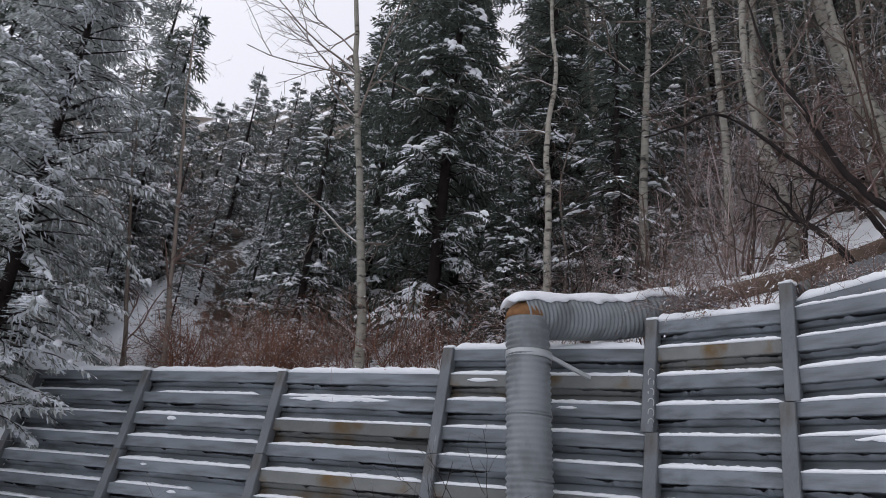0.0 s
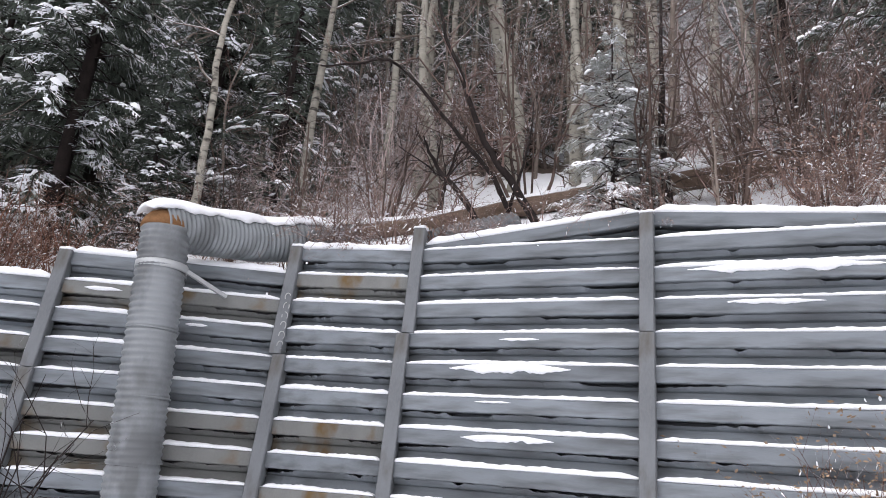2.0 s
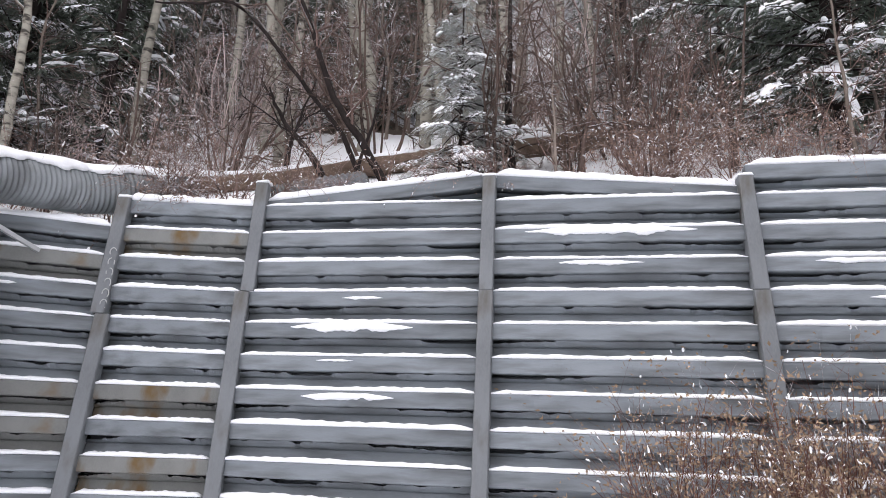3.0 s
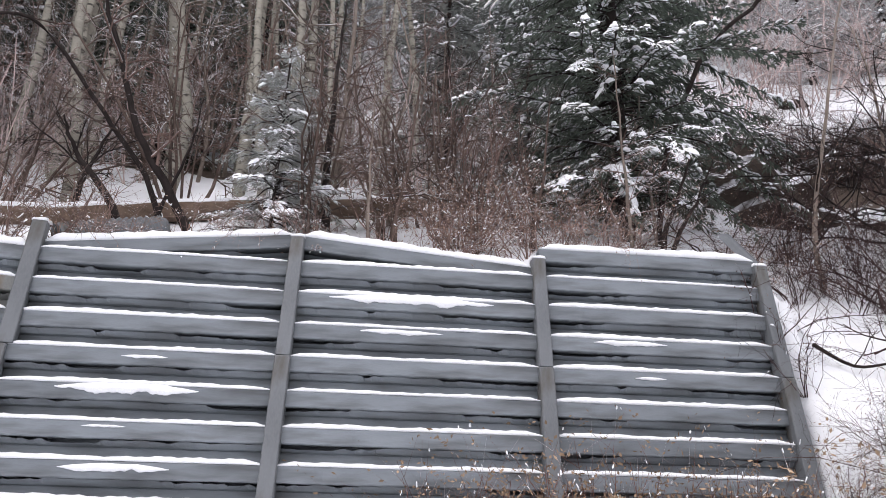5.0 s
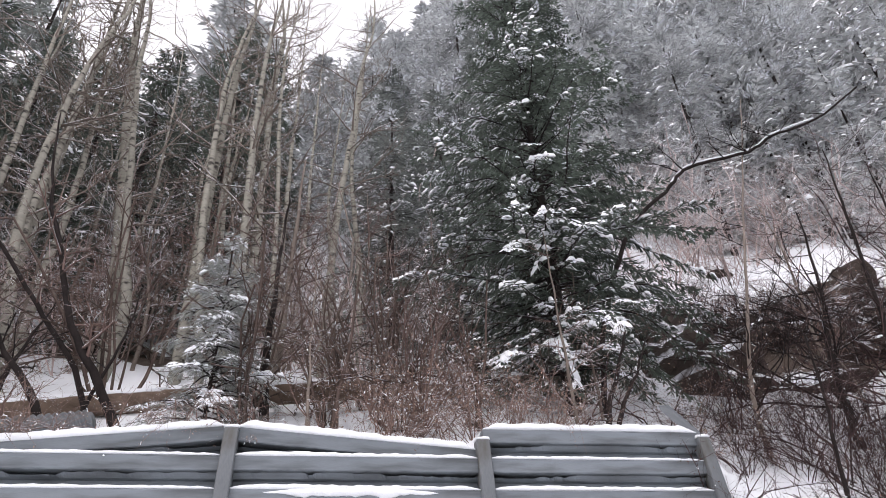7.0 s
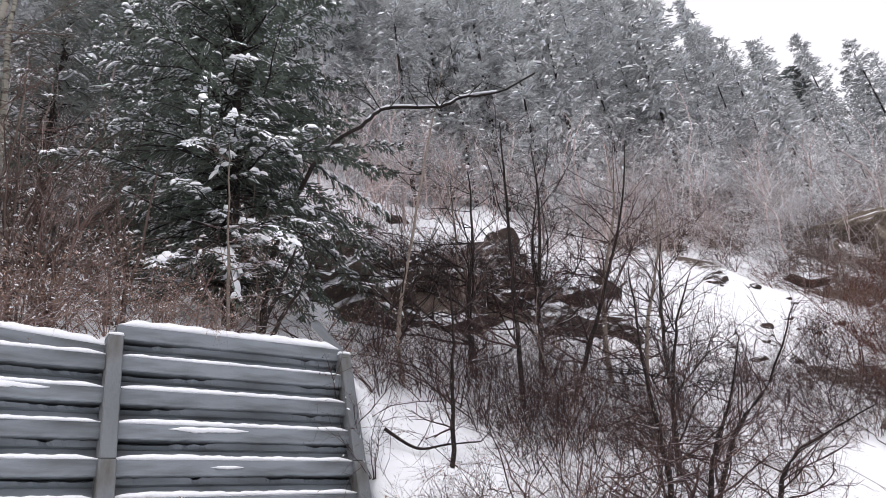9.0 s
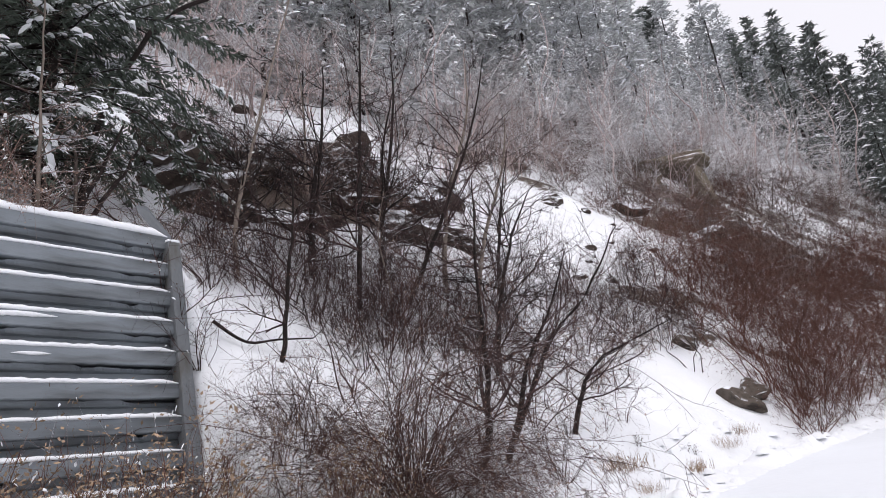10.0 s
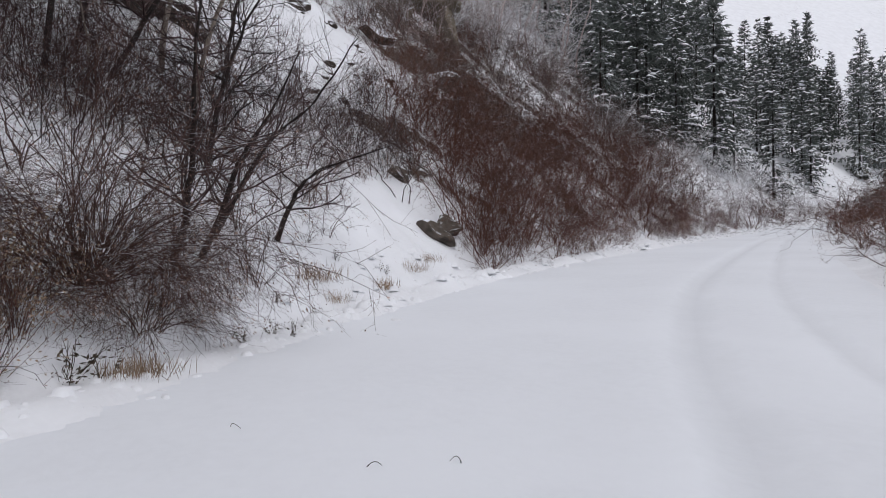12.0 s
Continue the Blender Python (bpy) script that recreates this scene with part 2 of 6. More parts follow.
def along(line, x, y):
    """For points: the signed distance to the left of a line, and the place along it (segment index + fraction)."""
    if x.size < 40:
        a, e = line[:-1], line[1:] - line[:-1]
        t = np.clip(((x[:, None] - a[:, 0]) * e[:, 0] + (y[:, None] - a[:, 1]) * e[:, 1]) / (e ** 2).sum(1), 0, 1)
        px, py = x[:, None] - a[:, 0] - t * e[:, 0], y[:, None] - a[:, 1] - t * e[:, 1]
        i = np.argmin(px * px + py * py, axis=1)
        r = np.arange(len(x))
        side = np.where(e[i, 0] * py[r, i] - e[i, 1] * px[r, i] >= 0, 1.0, -1.0)
        return np.hypot(px[r, i], py[r, i]) * side, i + t[r, i]
    best = np.full(x.shape, 1e9)
    sign = np.ones(x.shape)
    where = np.zeros(x.shape)
    for i in range(len(line) - 1):
        ax, ay = line[i]
        dx, dy = line[i + 1] - line[i]
        ll = dx * dx + dy * dy
        t = ((x - ax) * dx + (y - ay) * dy) / ll
        tc = np.clip(t, 0, 1)
        px, py = x - ax - tc * dx, y - ay - tc * dy
        dd = px * px + py * py
        s = np.where(dx * py - dy * px >= 0, 1.0, -1.0)
        take = dd < best
        best, sign, where = np.where(take, dd, best), np.where(take, s, sign), np.where(take, i + tc, where)
    return np.sqrt(best) * sign, where


def lattice(ix, iy):
    v = np.sin(ix * 127.1 + iy * 311.7) * 43758.5453
    return v - np.floor(v)


def value_noise(x, y):
    ix, iy = np.floor(x), np.floor(y)
    fx, fy = x - ix, y - iy
    fx, fy = fx * fx * (3 - 2 * fx), fy * fy * (3 - 2 * fy)
    a, b, c, d = lattice(ix, iy), lattice(ix + 1, iy), lattice(ix, iy + 1), lattice(ix + 1, iy + 1)
    return (a + (b - a) * fx) * (1 - fy) + (c + (d - c) * fx) * fy - 0.5


def fbm(x, y, octaves=4):
    out, amp = 0, 1.0
    for o in range(octaves):
        out = out + amp * value_noise(x * 2 ** o + 17.3 * o, y * 2 ** o - 9.1 * o)
        amp *= 0.5
    return out


WALL_LINE = np.array(POSTS)


def road_width(s):
    return np.interp(s, [0, 14, 20, 28, 38, 52, 70], [7.7, 7.6, 7.3, 6.6, 5.4, 4.5, 4.3])


def ground(x, y):
    x, y = np.atleast_1d(np.asarray(x, float)), np.atleast_1d(np.asarray(y, float))
    d, where = along(EDGE_LINE, x, y)
    i = np.clip(where.astype(int), 0, len(EDGE_LEN) - 2)
    s = EDGE_LEN[i] + (where - i) * (EDGE_LEN[i + 1] - EDGE_LEN[i])
    zr = GRADE * np.clip(s, -60, 150)
    w, wk = along(WALL_LINE, x, y)
    up = np.maximum(d - 0.5, 0)
    far = np.clip((up - 70) / 60, 0, 1)
    rise = 0.85 * np.minimum(up, 8) + 0.95 * np.clip(up - 8, 0, 62) + 0.25 * np.clip(up - 70, 0, 400)
    rough = np.clip(up / 4, 0, 1)
    lumps = 0.15 * np.clip(d / 0.6, 0, 1) * np.clip((9 - d) / 5, 0, 1) * fbm(x * 2.9, y * 2.9, 2)
    bumps = lumps + rough * (0.9 * fbm(x * 0.22, y * 0.22) * np.clip(up / 10, 0.25, 1.6) + 0.10 * fbm(x * 1.3, y * 1.3))
    natural = zr + rise + bumps
    # before and behind the wall
    bay = np.clip(wk.astype(int), 0, 7)
    top = ZTOP - P * np.array([3.0, 3.0, 3.0, 2.0, 1.0, 0.45, 0.35, 0.1])[bay] + 0.02
    steep = np.array([0.40, 0.40, 0.42, 0.5, 0.62, 0.62, 0.62, 0.60])[bay]
    far_rise = np.array([0.15, 0.15, 0.15, 0.3, 0.6, 0.85, 0.9, 0.9])[bay]
    lip = np.array([0.15, 0.15, 0.15, 0.3, 0.5, 0.38, 0.32, 0.25])[bay]
    ww = np.maximum(w - 0.3, 0)
    behind = top + lip * np.minimum(ww, 1.2) + steep * np.clip(ww - 1.2, 0, 12) + far_rise * np.clip(ww - 13.2, 0, 55) + 0.25 * np.clip(ww - 68, 0, 400)
    behind = behind + np.clip(ww / 3, 0, 1) * bumps + 0.05 * fbm(x * 1.7, y * 1.7)
    before = zr + 0.13 * np.clip(d, 0, 3.5) + np.clip(d, 0, 1) * 0.10 * fbm(x * 1.1, y * 1.1)
    face = ZTOP + (w - 0.34) / BATTER
    walled = np.clip(face, before, np.maximum(behind, before))
    inside = (wk > 0.0005) & (wk < 7.9995)
    # past the end post the natural slope takes over
    ex, ey = x - POSTS[8][0], y - POSTS[8][1]
    past = ex * RIGHT_U[0] + ey * RIGHT_U[1]
    mixin = np.clip((past - 0.02) / 0.9, 0, 1)
    mixin = np.where(w > 0.2, mixin * mixin * (3 - 2 * mixin), np.clip((past + 0.02) / 0.25, 0, 1))
    left_past = np.clip((-(x - POSTS[0][0]) * LEFT_U[0] - (y - POSTS[0][1]) * LEFT_U[1]) / 2.0, 0, 1)
    z = np.where(inside, walled, np.where(past > -0.05, walled * (1 - mixin) + natural * mixin, walled * (1 - left_past) + natural * left_past))
    # the road, its far verge and the valley beyond
    z = np.where(d <= 0, zr, z)
    berm = np.interp(s, [6, 13], [0.13, 0.26]) * np.exp(-((d - 0.05) / 0.28) ** 2) * (0.8 + 1.1 * fbm(x * 1.6, y * 1.6, 3))
    z = z + np.maximum(berm, -0.02)
    out = np.maximum(-d - road_width(s) - 0.15, 0)
    z = z + np.where(out > 0, 0.35 * np.minimum(out, 2.0) - 0.12 * np.clip(out - 3, 0, 40) + 0.10 * np.clip(out - 60, 0, 160) + np.clip(out, 0, 1) * 0.3 * fbm(x * 0.4, y * 0.4), 0)
    return z


def gz(x, y):
    return float(ground(x, y)[0])


def part(name, mesh, mat, parent=None, label=""):
    ob = new(name, mesh)
    mesh.materials.clear()
    mesh.materials.append(mat)
    if parent is not None:
        ob.parent = parent
    if label:
        ob["label"] = label
    return ob


def mesh_from(name, verts, faces, smooth=True):
    me = bpy.data.meshes.new(name)
    me.from_pydata([tuple(v) for v in verts], [], faces)
    if smooth:
        me.polygons.foreach_set("use_smooth", [True] * len(me.polygons))
    me.update()
    return me


def thing(name, label, category, m=None, group="", kind=""):
    ob = new(name)
    if m is not None:
        ob.matrix_world = m
    return tagged(ob, label, category, group, kind)


# bare snowy breaks in the hillside scrub: centre, half length and half width, bearing of the long axis
BREAKS = [(24.0, -12.8, 5.6, 2.6, 136), (26.5, -1.8, 2.4, 1.3, 95), (22.4, -24.3, 2.2, 0.7, 150), (28.2, -28.2, 2.0, 0.8, 140), (36.6, -33.2, 2.6, 1.4, 130), (44, -83, 5.0, 2.0, 110)]
# the dark ledge of rock and earth above the open slope
LEDGE = (19.6, -1.5, 4.8, 1.7, 152)


def oval(x, y, place):
    cx, cy, a, b, turn = place
    u, v = math.sin(radians(turn)), math.cos(radians(turn))
    return np.exp(-1.4 * ((((x - cx) * u + (y - cy) * v) / a) ** 2 + (((x - cx) * v - (y - cy) * u) / b) ** 2) ** 2)


def open_snow(x, y):
    return sum(oval(x, y, q) for q in BREAKS)


# ---- ground and road ----
def axis(lo, hi, step, ratio, reach):
    mid = list(np.arange(lo, hi + 1e-6, step))
    a, s = [lo], step
    while a[-1] > -reach:
        s *= ratio
        a.append(a[-1] - s)
    b, s = [hi], step
    while b[-1] < reach:
        s *= ratio
        b.append(b[-1] + s)
    return np.array(a[:0:-1] + mid + b[1:])


gx, gy = axis(-10.5, 15, 0.15, 1.09, 420), axis(-13, 16.5, 0.15, 1.09, 420)
GX, GY = np.meshgrid(gx, gy, indexing="ij")
GZ = ground(GX.ravel(), GY.ravel())
D_EDGE, E_WHERE = along(EDGE_LINE, GX.ravel(), GY.ravel())
S_EDGE = np.interp(E_WHERE, np.arange(len(EDGE_LEN)), EDGE_LEN)
GZ = GZ - np.where((D_EDGE < -0.5) & (D_EDGE > 0.35 - road_width(S_EDGE)), 0.09, 0)
ny = len(gy)
cells = [(i * ny + j, (i + 1) * ny + j, (i + 1) * ny + j + 1, i * ny + j + 1) for i in range(len(gx) - 1) for j in range(ny - 1)]
ground_ob = part("ground", mesh_from("ground", np.c_[GX.ravel(), GY.ravel(), GZ], cells), GROUND)
W_BACK, _ = along(WALL_LINE, GX.ravel(), GY.ravel())
lit = 0.55 * fbm(GX.ravel() * 0.45, GY.ravel() * 0.45)
lit += np.where(W_BACK > 0, np.clip(W_BACK / 9 - 0.45, -0.5, 0.22), 0) + np.where(D_EDGE > 1.2, np.clip((D_EDGE - 9) / 30, -0.22, 0.0), -1.2) - 0.10
lit -= np.where((W_BACK < 0.5) | (GX.ravel() > 9.5), 0.12, 0) + 0.75 * open_snow(GX.ravel(), GY.ravel())
lit += np.where((S_EDGE > 13) & (D_EDGE > 1.0) & (D_EDGE < 22), 0.36 * np.clip((S_EDGE - 14) / 6, 0, 1) * np.clip((70 - S_EDGE) / 30, 0, 1), 0)
lit += np.where((W_BACK > 0) & (GX.ravel() > 12.5) & (GY.ravel() < 6), -0.26, 0) + 0.9 * oval(GX.ravel(), GY.ravel(), LEDGE) - np.where((W_BACK > 0) & (W_BACK < 9) & (GX.ravel() < 10.5) & (GX.ravel() > 3.0), 0.2, 0)
attr = ground_ob.data.attributes.new("litter", "FLOAT", "POINT")
attr.data.foreach_set("value", np.clip(lit * 1.0 + 0.42, 0, 1).astype(np.float32))
tagged(ground_ob, "steep snow-covered hillside and roadside verge", "ground", kind="structure")


def road_mesh():
    verts, faces = [], []
    offs = np.array([-7.5, -7.2, -6.8, -6.3, -6.05, -5.8, -5.5, -5.1, -4.72, -4.55, -4.36, -4.0, -3.4, -2.8, -2.55, -2.3, -2.0, -1.4, -0.9, -0.4, -0.12])
    rut = np.array([0, 0, 0, 0.014, -0.05, 0.014, 0, 0.014, -0.05, -0.05, 0.014, 0, 0, 0.0, 0.0, 0.0, 0, 0, 0, 0, 0.02])
    keep = np.where((EDGE_LEN > -70) & (EDGE_LEN < 250))[0]
    line, ln = [], []
    for a, b in zip(keep[:-1], keep[1:]):
        k = 3 if -12 < EDGE_LEN[a] < 40 else 1
        for j in range(k):
            line.append(EDGE_LINE[a] + (EDGE_LINE[b] - EDGE_LINE[a]) * j / k)
            ln.append(EDGE_LEN[a] + (EDGE_LEN[b] - EDGE_LEN[a]) * j / k)
    line = np.array(line)
    tang = np.gradient(line, axis=0)
    tang /= np.hypot(*tang.T)[:, None]
    for i, (x, y) in enumerate(line):
        nx, nyy = -tang[i, 1], tang[i, 0]
        wide = offs * float(road_width(ln[i])) / 7.6
        px, py = x + nx * wide, y + nyy * wide
        pz = GRADE * np.clip(ln[i], -60, 150) + 0.012 + rut + 0.010 * fbm(px * 0.9, py * 0.9, 3) + np.where(abs(offs + 3.8) > 3.3, 0.02 * fbm(px * 2, py * 2, 2), 0)
        verts += list(zip(px, py, pz))
    m = len(offs)
    for i in range(len(line) - 1):
        for j in range(m - 1):
            faces.append((i * m + j, (i + 1) * m + j, (i + 1) * m + j + 1, i * m + j + 1))
    me = mesh_from("road", verts, faces)
    packed = me.attributes.new("litter", "FLOAT", "POINT")
    packed.data.foreach_set("value", np.tile(np.where(rut < -0.02, 0.55, 0.0), len(line)).astype(np.float32))
    return me


tagged(part("road", road_mesh(), ROAD), "snow-covered mountain road with faint wheel tracks", "road", kind="structure")


# ---- the metal bin wall ----
def loft(sections, closed=True, caps=True):
    """Faces between equal rings of points."""
    n = len(sections[0])
    verts = [v for s in sections for v in s]
    faces = []
    for i in range(len(sections) - 1):
        for j in range(n if closed else n - 1):
            k = (j + 1) % n
            faces.append((i * n + j, i * n + k, (i + 1) * n + k, (i + 1) * n + j))
    if caps and closed:
        faces.append(tuple(range(n - 1, -1, -1)))
        faces.append(tuple(range((len(sections) - 1) * n, len(sections) * n)))
    return verts, faces


COURSE = [(0.13, -0.004), (0.012, 0.004), (0.003, 0.0), (0.0, -0.008), (-0.003, -0.160), (0.004, -0.172), (0.030, -0.177), (0.33, -0.179),
          (0.33, -0.200), (0.060, -0.203), (0.105, -0.242), (0.152, -0.260), (0.140, -0.284), (0.090, -0.385), (0.086, -0.404), (0.35, -0.404)]


def course_mesh(seed):
    """One steel course: an upright face, a ragged slot under it and a set-back lower face, a little dented."""
    rng = random.Random(seed)
    rows = []
    n = 73
    ph = [rng.uniform(0, 6.3) for _ in range(4)]
    dents = [(rng.uniform(0.3, 2.7), rng.uniform(0.05, 0.16), rng.uniform(-0.012, 0.02)) for _ in range(3)]
    for i in range(n):
        x = 0.02 + 3.01 * i / (n - 1)
        sag = 0.003 * math.sin(x * 1.1 + ph[0]) + 0.0015 * math.sin(x * 3.7 + ph[1])
        gap = 0.25 + 0.55 * math.sin(x * 1.9 + ph[3]) + 1.1 * noise.noise(Vector((x * 2.6, seed * 3.7, 0))) + 0.6 * noise.noise(Vector((x * 11, seed * 1.3, 4)))
        slot = 0.046 * min(1, max(0.02, gap))
        torn = 0.007 * noise.noise(Vector((x * 9, seed * 2.1, 8)))
        ring = []
        for j, (y, z) in enumerate(COURSE):
            push = sum(dep * math.exp(-((x - c) / w) ** 2) for c, w, dep in dents) if 3 <= j <= 13 else 0
            if j in (8, 9):
                z = -0.179 - slot
            elif j in (4, 5, 6):
                z += torn
            wav = 0.004 * math.sin(x * 2.3 + ph[2] + z * 9)
            ring.append((x, y + push + wav, z + sag))
        rows.append(ring)
    v, f = loft(rows)
    return mesh_from("course", v, f, smooth=False)


def snow_strip_mesh(seed, deep=0.10, thick=0.045, lo=0.0, hi=3.03):
    rng = random.Random(seed)
    ph = [rng.uniform(0, 6.3) for _ in range(6)]
    rows = []
    n = 41
    for i in range(n):
        t = i / (n - 1)
        x = lo + 0.03 + (hi - lo - 0.06) * t
        e = min(1, min(t, 1 - t) * 14 + 0.12)
        h = thick * e * (1 + 0.10 * math.sin(x * 2.1 + ph[0]) + 0.07 * math.sin(x * 5.3 + ph[1]) + 0.08 * math.sin(x * 17 + ph[2]) + 0.07 * math.sin(x * 41 + ph[5]))
        f = -0.006 * e * (1 + math.sin(x * 4.1 + ph[3]) + 0.6 * math.sin(x * 11 + ph[4]))
        rows.append([(x, f + 0.01, 0.001), (x, f, h * 0.35), (x, f + 0.012, h * 0.8), (x, f + 0.035, h), (x, deep * 0.7, h * 1.15), (x, deep, h * 1.1), (x, deep, 0.001)])
    v, f = loft(rows)
    return mesh_from("snow_strip", v, f)


def patch_mesh(seed, length, height):
    """A ragged skin of snow sticking to a steel face."""
    rng = random.Random(seed)
    o = rng.uniform(0, 90)
    rows = []
    n = 60
    for i in range(n + 1):
        t = i / n
        x = (t - 0.5) * length
        e = min(1, t * 3.5, (1 - t) * 3.5) ** 0.7
        g = 0.5 + 0.9 * noise.noise(Vector((x * 4 + o, 0, 0))) + 0.5 * noise.noise(Vector((x * 14 + o, 3, 0)))
        k = 0.5 + 0.8 * noise.noise(Vector((x * 5 + o, 9, 0)))
        a = height * 0.5 * min(1, max(0.12, e * (0.65 + 0.35 * k)))
        b = -height * 0.5 * e * max(0.03, 0.55 + 0.6 * (g - 0.5))
        d = 0.016 * e
        rows.append([(x, 0.004, a), (x, -d * 0.7, a * 0.85), (x, -d, (a + b) / 2), (x, -d * 0.6, b * 0.85), (x, 0.004, b)])
    v, f = loft(rows)
    return mesh_from("snow_patch", v, f)


def post_at(i, k):
    h = -k * P
    return Vector((POSTS[i][0] + NORMALS[i][0] * BATTER * h, POSTS[i][1] + NORMALS[i][1] * BATTER * h, ZTOP + h))


def bay_matrix(i, k):
    a, b = post_at(i, k), post_at(i + 1, k)
    u = b - a
    s = u.length / 3.05
    u = u.normalized()
    nn = Vector((-u.y, u.x, 0)).normalized()
    return Matrix(((u.x * s, nn.x, 0, a.x), (u.y * s, nn.y, 0, a.y), (u.z * s, 0, 1, a.z), (0, 0, 0, 1)))


wall = thing("retaining_wall", "grey galvanised steel bin wall with snow on every course", "retaining wall", kind="structure")
COURSES = [course_mesh(40 + i) for i in range(6)]
STRIPS = [snow_strip_mesh(70 + i, thick=0.044 + 0.007 * (i % 3)) for i in range(5)] + [snow_strip_mesh(80, hi=2.55), snow_strip_mesh(81, lo=0.35, hi=2.7), snow_strip_mesh(82, lo=0.15, hi=1.9)]
CAP_STRIPS = [snow_strip_mesh(90 + i, deep=0.42, thick=0.10) for i in range(3)]
rng = random.Random(5)
for bay in range(8):
    for k in range(TOP_K[bay], 13):
        m = bay_matrix(bay, k)
        mid = m @ Vector((1.5, -0.1, 0))
        if mid.z < gz(mid.x, mid.y) - 0.45:
            continue
        tilt = Matrix.Identity(4)
        bent = bay in (5, 6) and k == 0
        if bent:
            tilt = Matrix.Translation((0, 0.05, -0.30)) @ Matrix.Rotation(radians(-5.6), 4, "Y") if bay == 5 else Matrix.Translation((0, 0.03, -0.02)) @ Matrix.Rotation(radians(4.6), 4, "Y")
        rusty = (bay == 3 and k > 2 and rng.random() < 0.75) or (bay in (2, 4) and rng.random() < 0.22)
        ob = part("course", rng.choice(COURSES), GALV, wall)
        if rusty:
            ob.data = ob.data.copy()
            ob.data.materials[0] = GALV_RUST
        ob.matrix_basis = m @ tilt
        capped = k == TOP_K[bay]
        strips = CAP_STRIPS if capped else (STRIPS if bay < 3 else STRIPS[:5])
        sn = part("snow_strip", rng.choice(strips), SNOW, wall)
        sn.matrix_basis = m @ tilt @ Matrix.Translation((0, 0, 0.003))

# posts: folded channels in two lengths with a splice
def post_mesh(length, w=0.17):
    rows = []
    for z in (0, -0.01, -length + 0.01, -length):
        g = 0.004 if z in (0, -length) else 0
        prof = [(-w / 2 + g, 0.12), (-w / 2 + g, -0.05 + g), (-w / 2 + 0.012, -0.062 + g), (w / 2 - 0.012, -0.062 + g), (w / 2 - g, -0.05 + g), (w / 2 - g, 0.12)]
        rows.append([(x, y + BATTER * z, z) for x, y in prof])
    v, f = loft(rows)
    return mesh_from("post", v, f, smooth=False)


SPLICE_K = [6.6, 6.6, 6.4, 6.0, 4.9, 4.0, 4.0, 4.0, 4.0]
for i in range(9):
    nrm = NORMALS[i] if i not in (4, 5) else (LEFT_N + RIGHT_N).normalized()
    u = Vector((nrm[1], -nrm[0], 0))
    for k0, k1 in ((POST_K[i], SPLICE_K[i]), (SPLICE_K[i], 13.0)):
        p0 = post_at(i, k0)
        lower = k0 == SPLICE_K[i]
        ob = part("post" if not lower else "lower_post", post_mesh((k1 - k0) * P - 0.008, 0.17 if not lower else 0.18), POST_STEEL, wall)
        ob.matrix_basis = Matrix(((u.x, nrm[0], 0, p0.x), (u.y, nrm[1], 0, p0.y), (0, 0, 1, p0.z), (0, 0, 0, 1)))

# snow on the post tops and stuck to the faces
knob = snow_strip_mesh(95, deep=0.17, thick=0.05, lo=-0.12, hi=0.12)
for i in range(9):
    p0 = post_at(i, POST_K[i])
    nrm = NORMALS[i]
    ob = part("post_snow", knob, SNOW, wall)
    ob.matrix_basis = Matrix(((nrm[1], nrm[0], 0, p0.x - nrm[0] * 0.06), (-nrm[0], nrm[1], 0, p0.y - nrm[1] * 0.06), (0, 0, 1, p0.z), (0, 0, 0, 1)))
for j, (bay, k, x, z, ln, hh) in enumerate([(5, 5, 1.45, -0.05, 1.5, 0.16), (5, 7, 1.5, -0.07, 1.1, 0.12), (6, 2, 1.45, -0.04, 2.0, 0.15), (6, 3, 1.3, -0.05, 1.05, 0.08),
                                             (7, 3, 1.1, -0.05, 0.95, 0.09), (7, 4, 1.3, -0.08, 0.4, 0.05), (5, 4, 1.55, -0.08, 0.5, 0.05), (5, 6, 1.3, -0.05, 0.45, 0.04),
                                             (2, 4, 1.2, -0.04, 1.9, 0.12), (1, 5, 0.95, -0.06, 0.22, 0.09), (1, 8, 1.5, -0.06, 0.2, 0.08), (3, 3, 0.6, -0.08, 0.5, 0.08), (3, 4, 1.9, -0.06, 0.3, 0.06), (1, 7, 0.7, -0.06, 0.15, 0.05)]):
    ob = part("snow_patch", patch_mesh(300 + j, ln, hh), SNOW, wall)
    ob.matrix_basis = bay_matrix(bay, k) @ Matrix.Translation((x, -0.006, z))

# bent end plate beside the last post
e0 = post_at(8, 0.0)
plate_v, plate_f = loft([[(x, y + 0.004 * s, z + 0.02 * s * t) for x, y, z in ((0.09, 0.0, -0.10), (0.09, 0.03, 0.0), (0.06, 0.03, 0.04), (-0.09, 0.03, 0.03), (-0.09, 0.0, -0.06))] for s, t in ((0, 0),)] +
                        [[(x - 0.36 * s, y + 0.07 * s, z + 0.44 * s) for x, y, z in ((0.09, 0.0, -0.10), (0.09, 0.03, 0.0), (0.06, 0.03, 0.04), (-0.09, 0.03, 0.03), (-0.09, 0.0, -0.06))] for s in (0.35, 0.7, 1.0)])
ob = part("bent_plate", mesh_from("bent_plate", plate_v, plate_f, smooth=False), POST_STEEL, wall, "bent grey steel end plate")
ob.matrix_basis = Matrix(((RIGHT_U[0], RIGHT_N[0], 0, e0.x), (RIGHT_U[1], RIGHT_N[1], 0, e0.y), (0, 0, 1, e0.z - 0.05), (0, 0, 0, 1)))
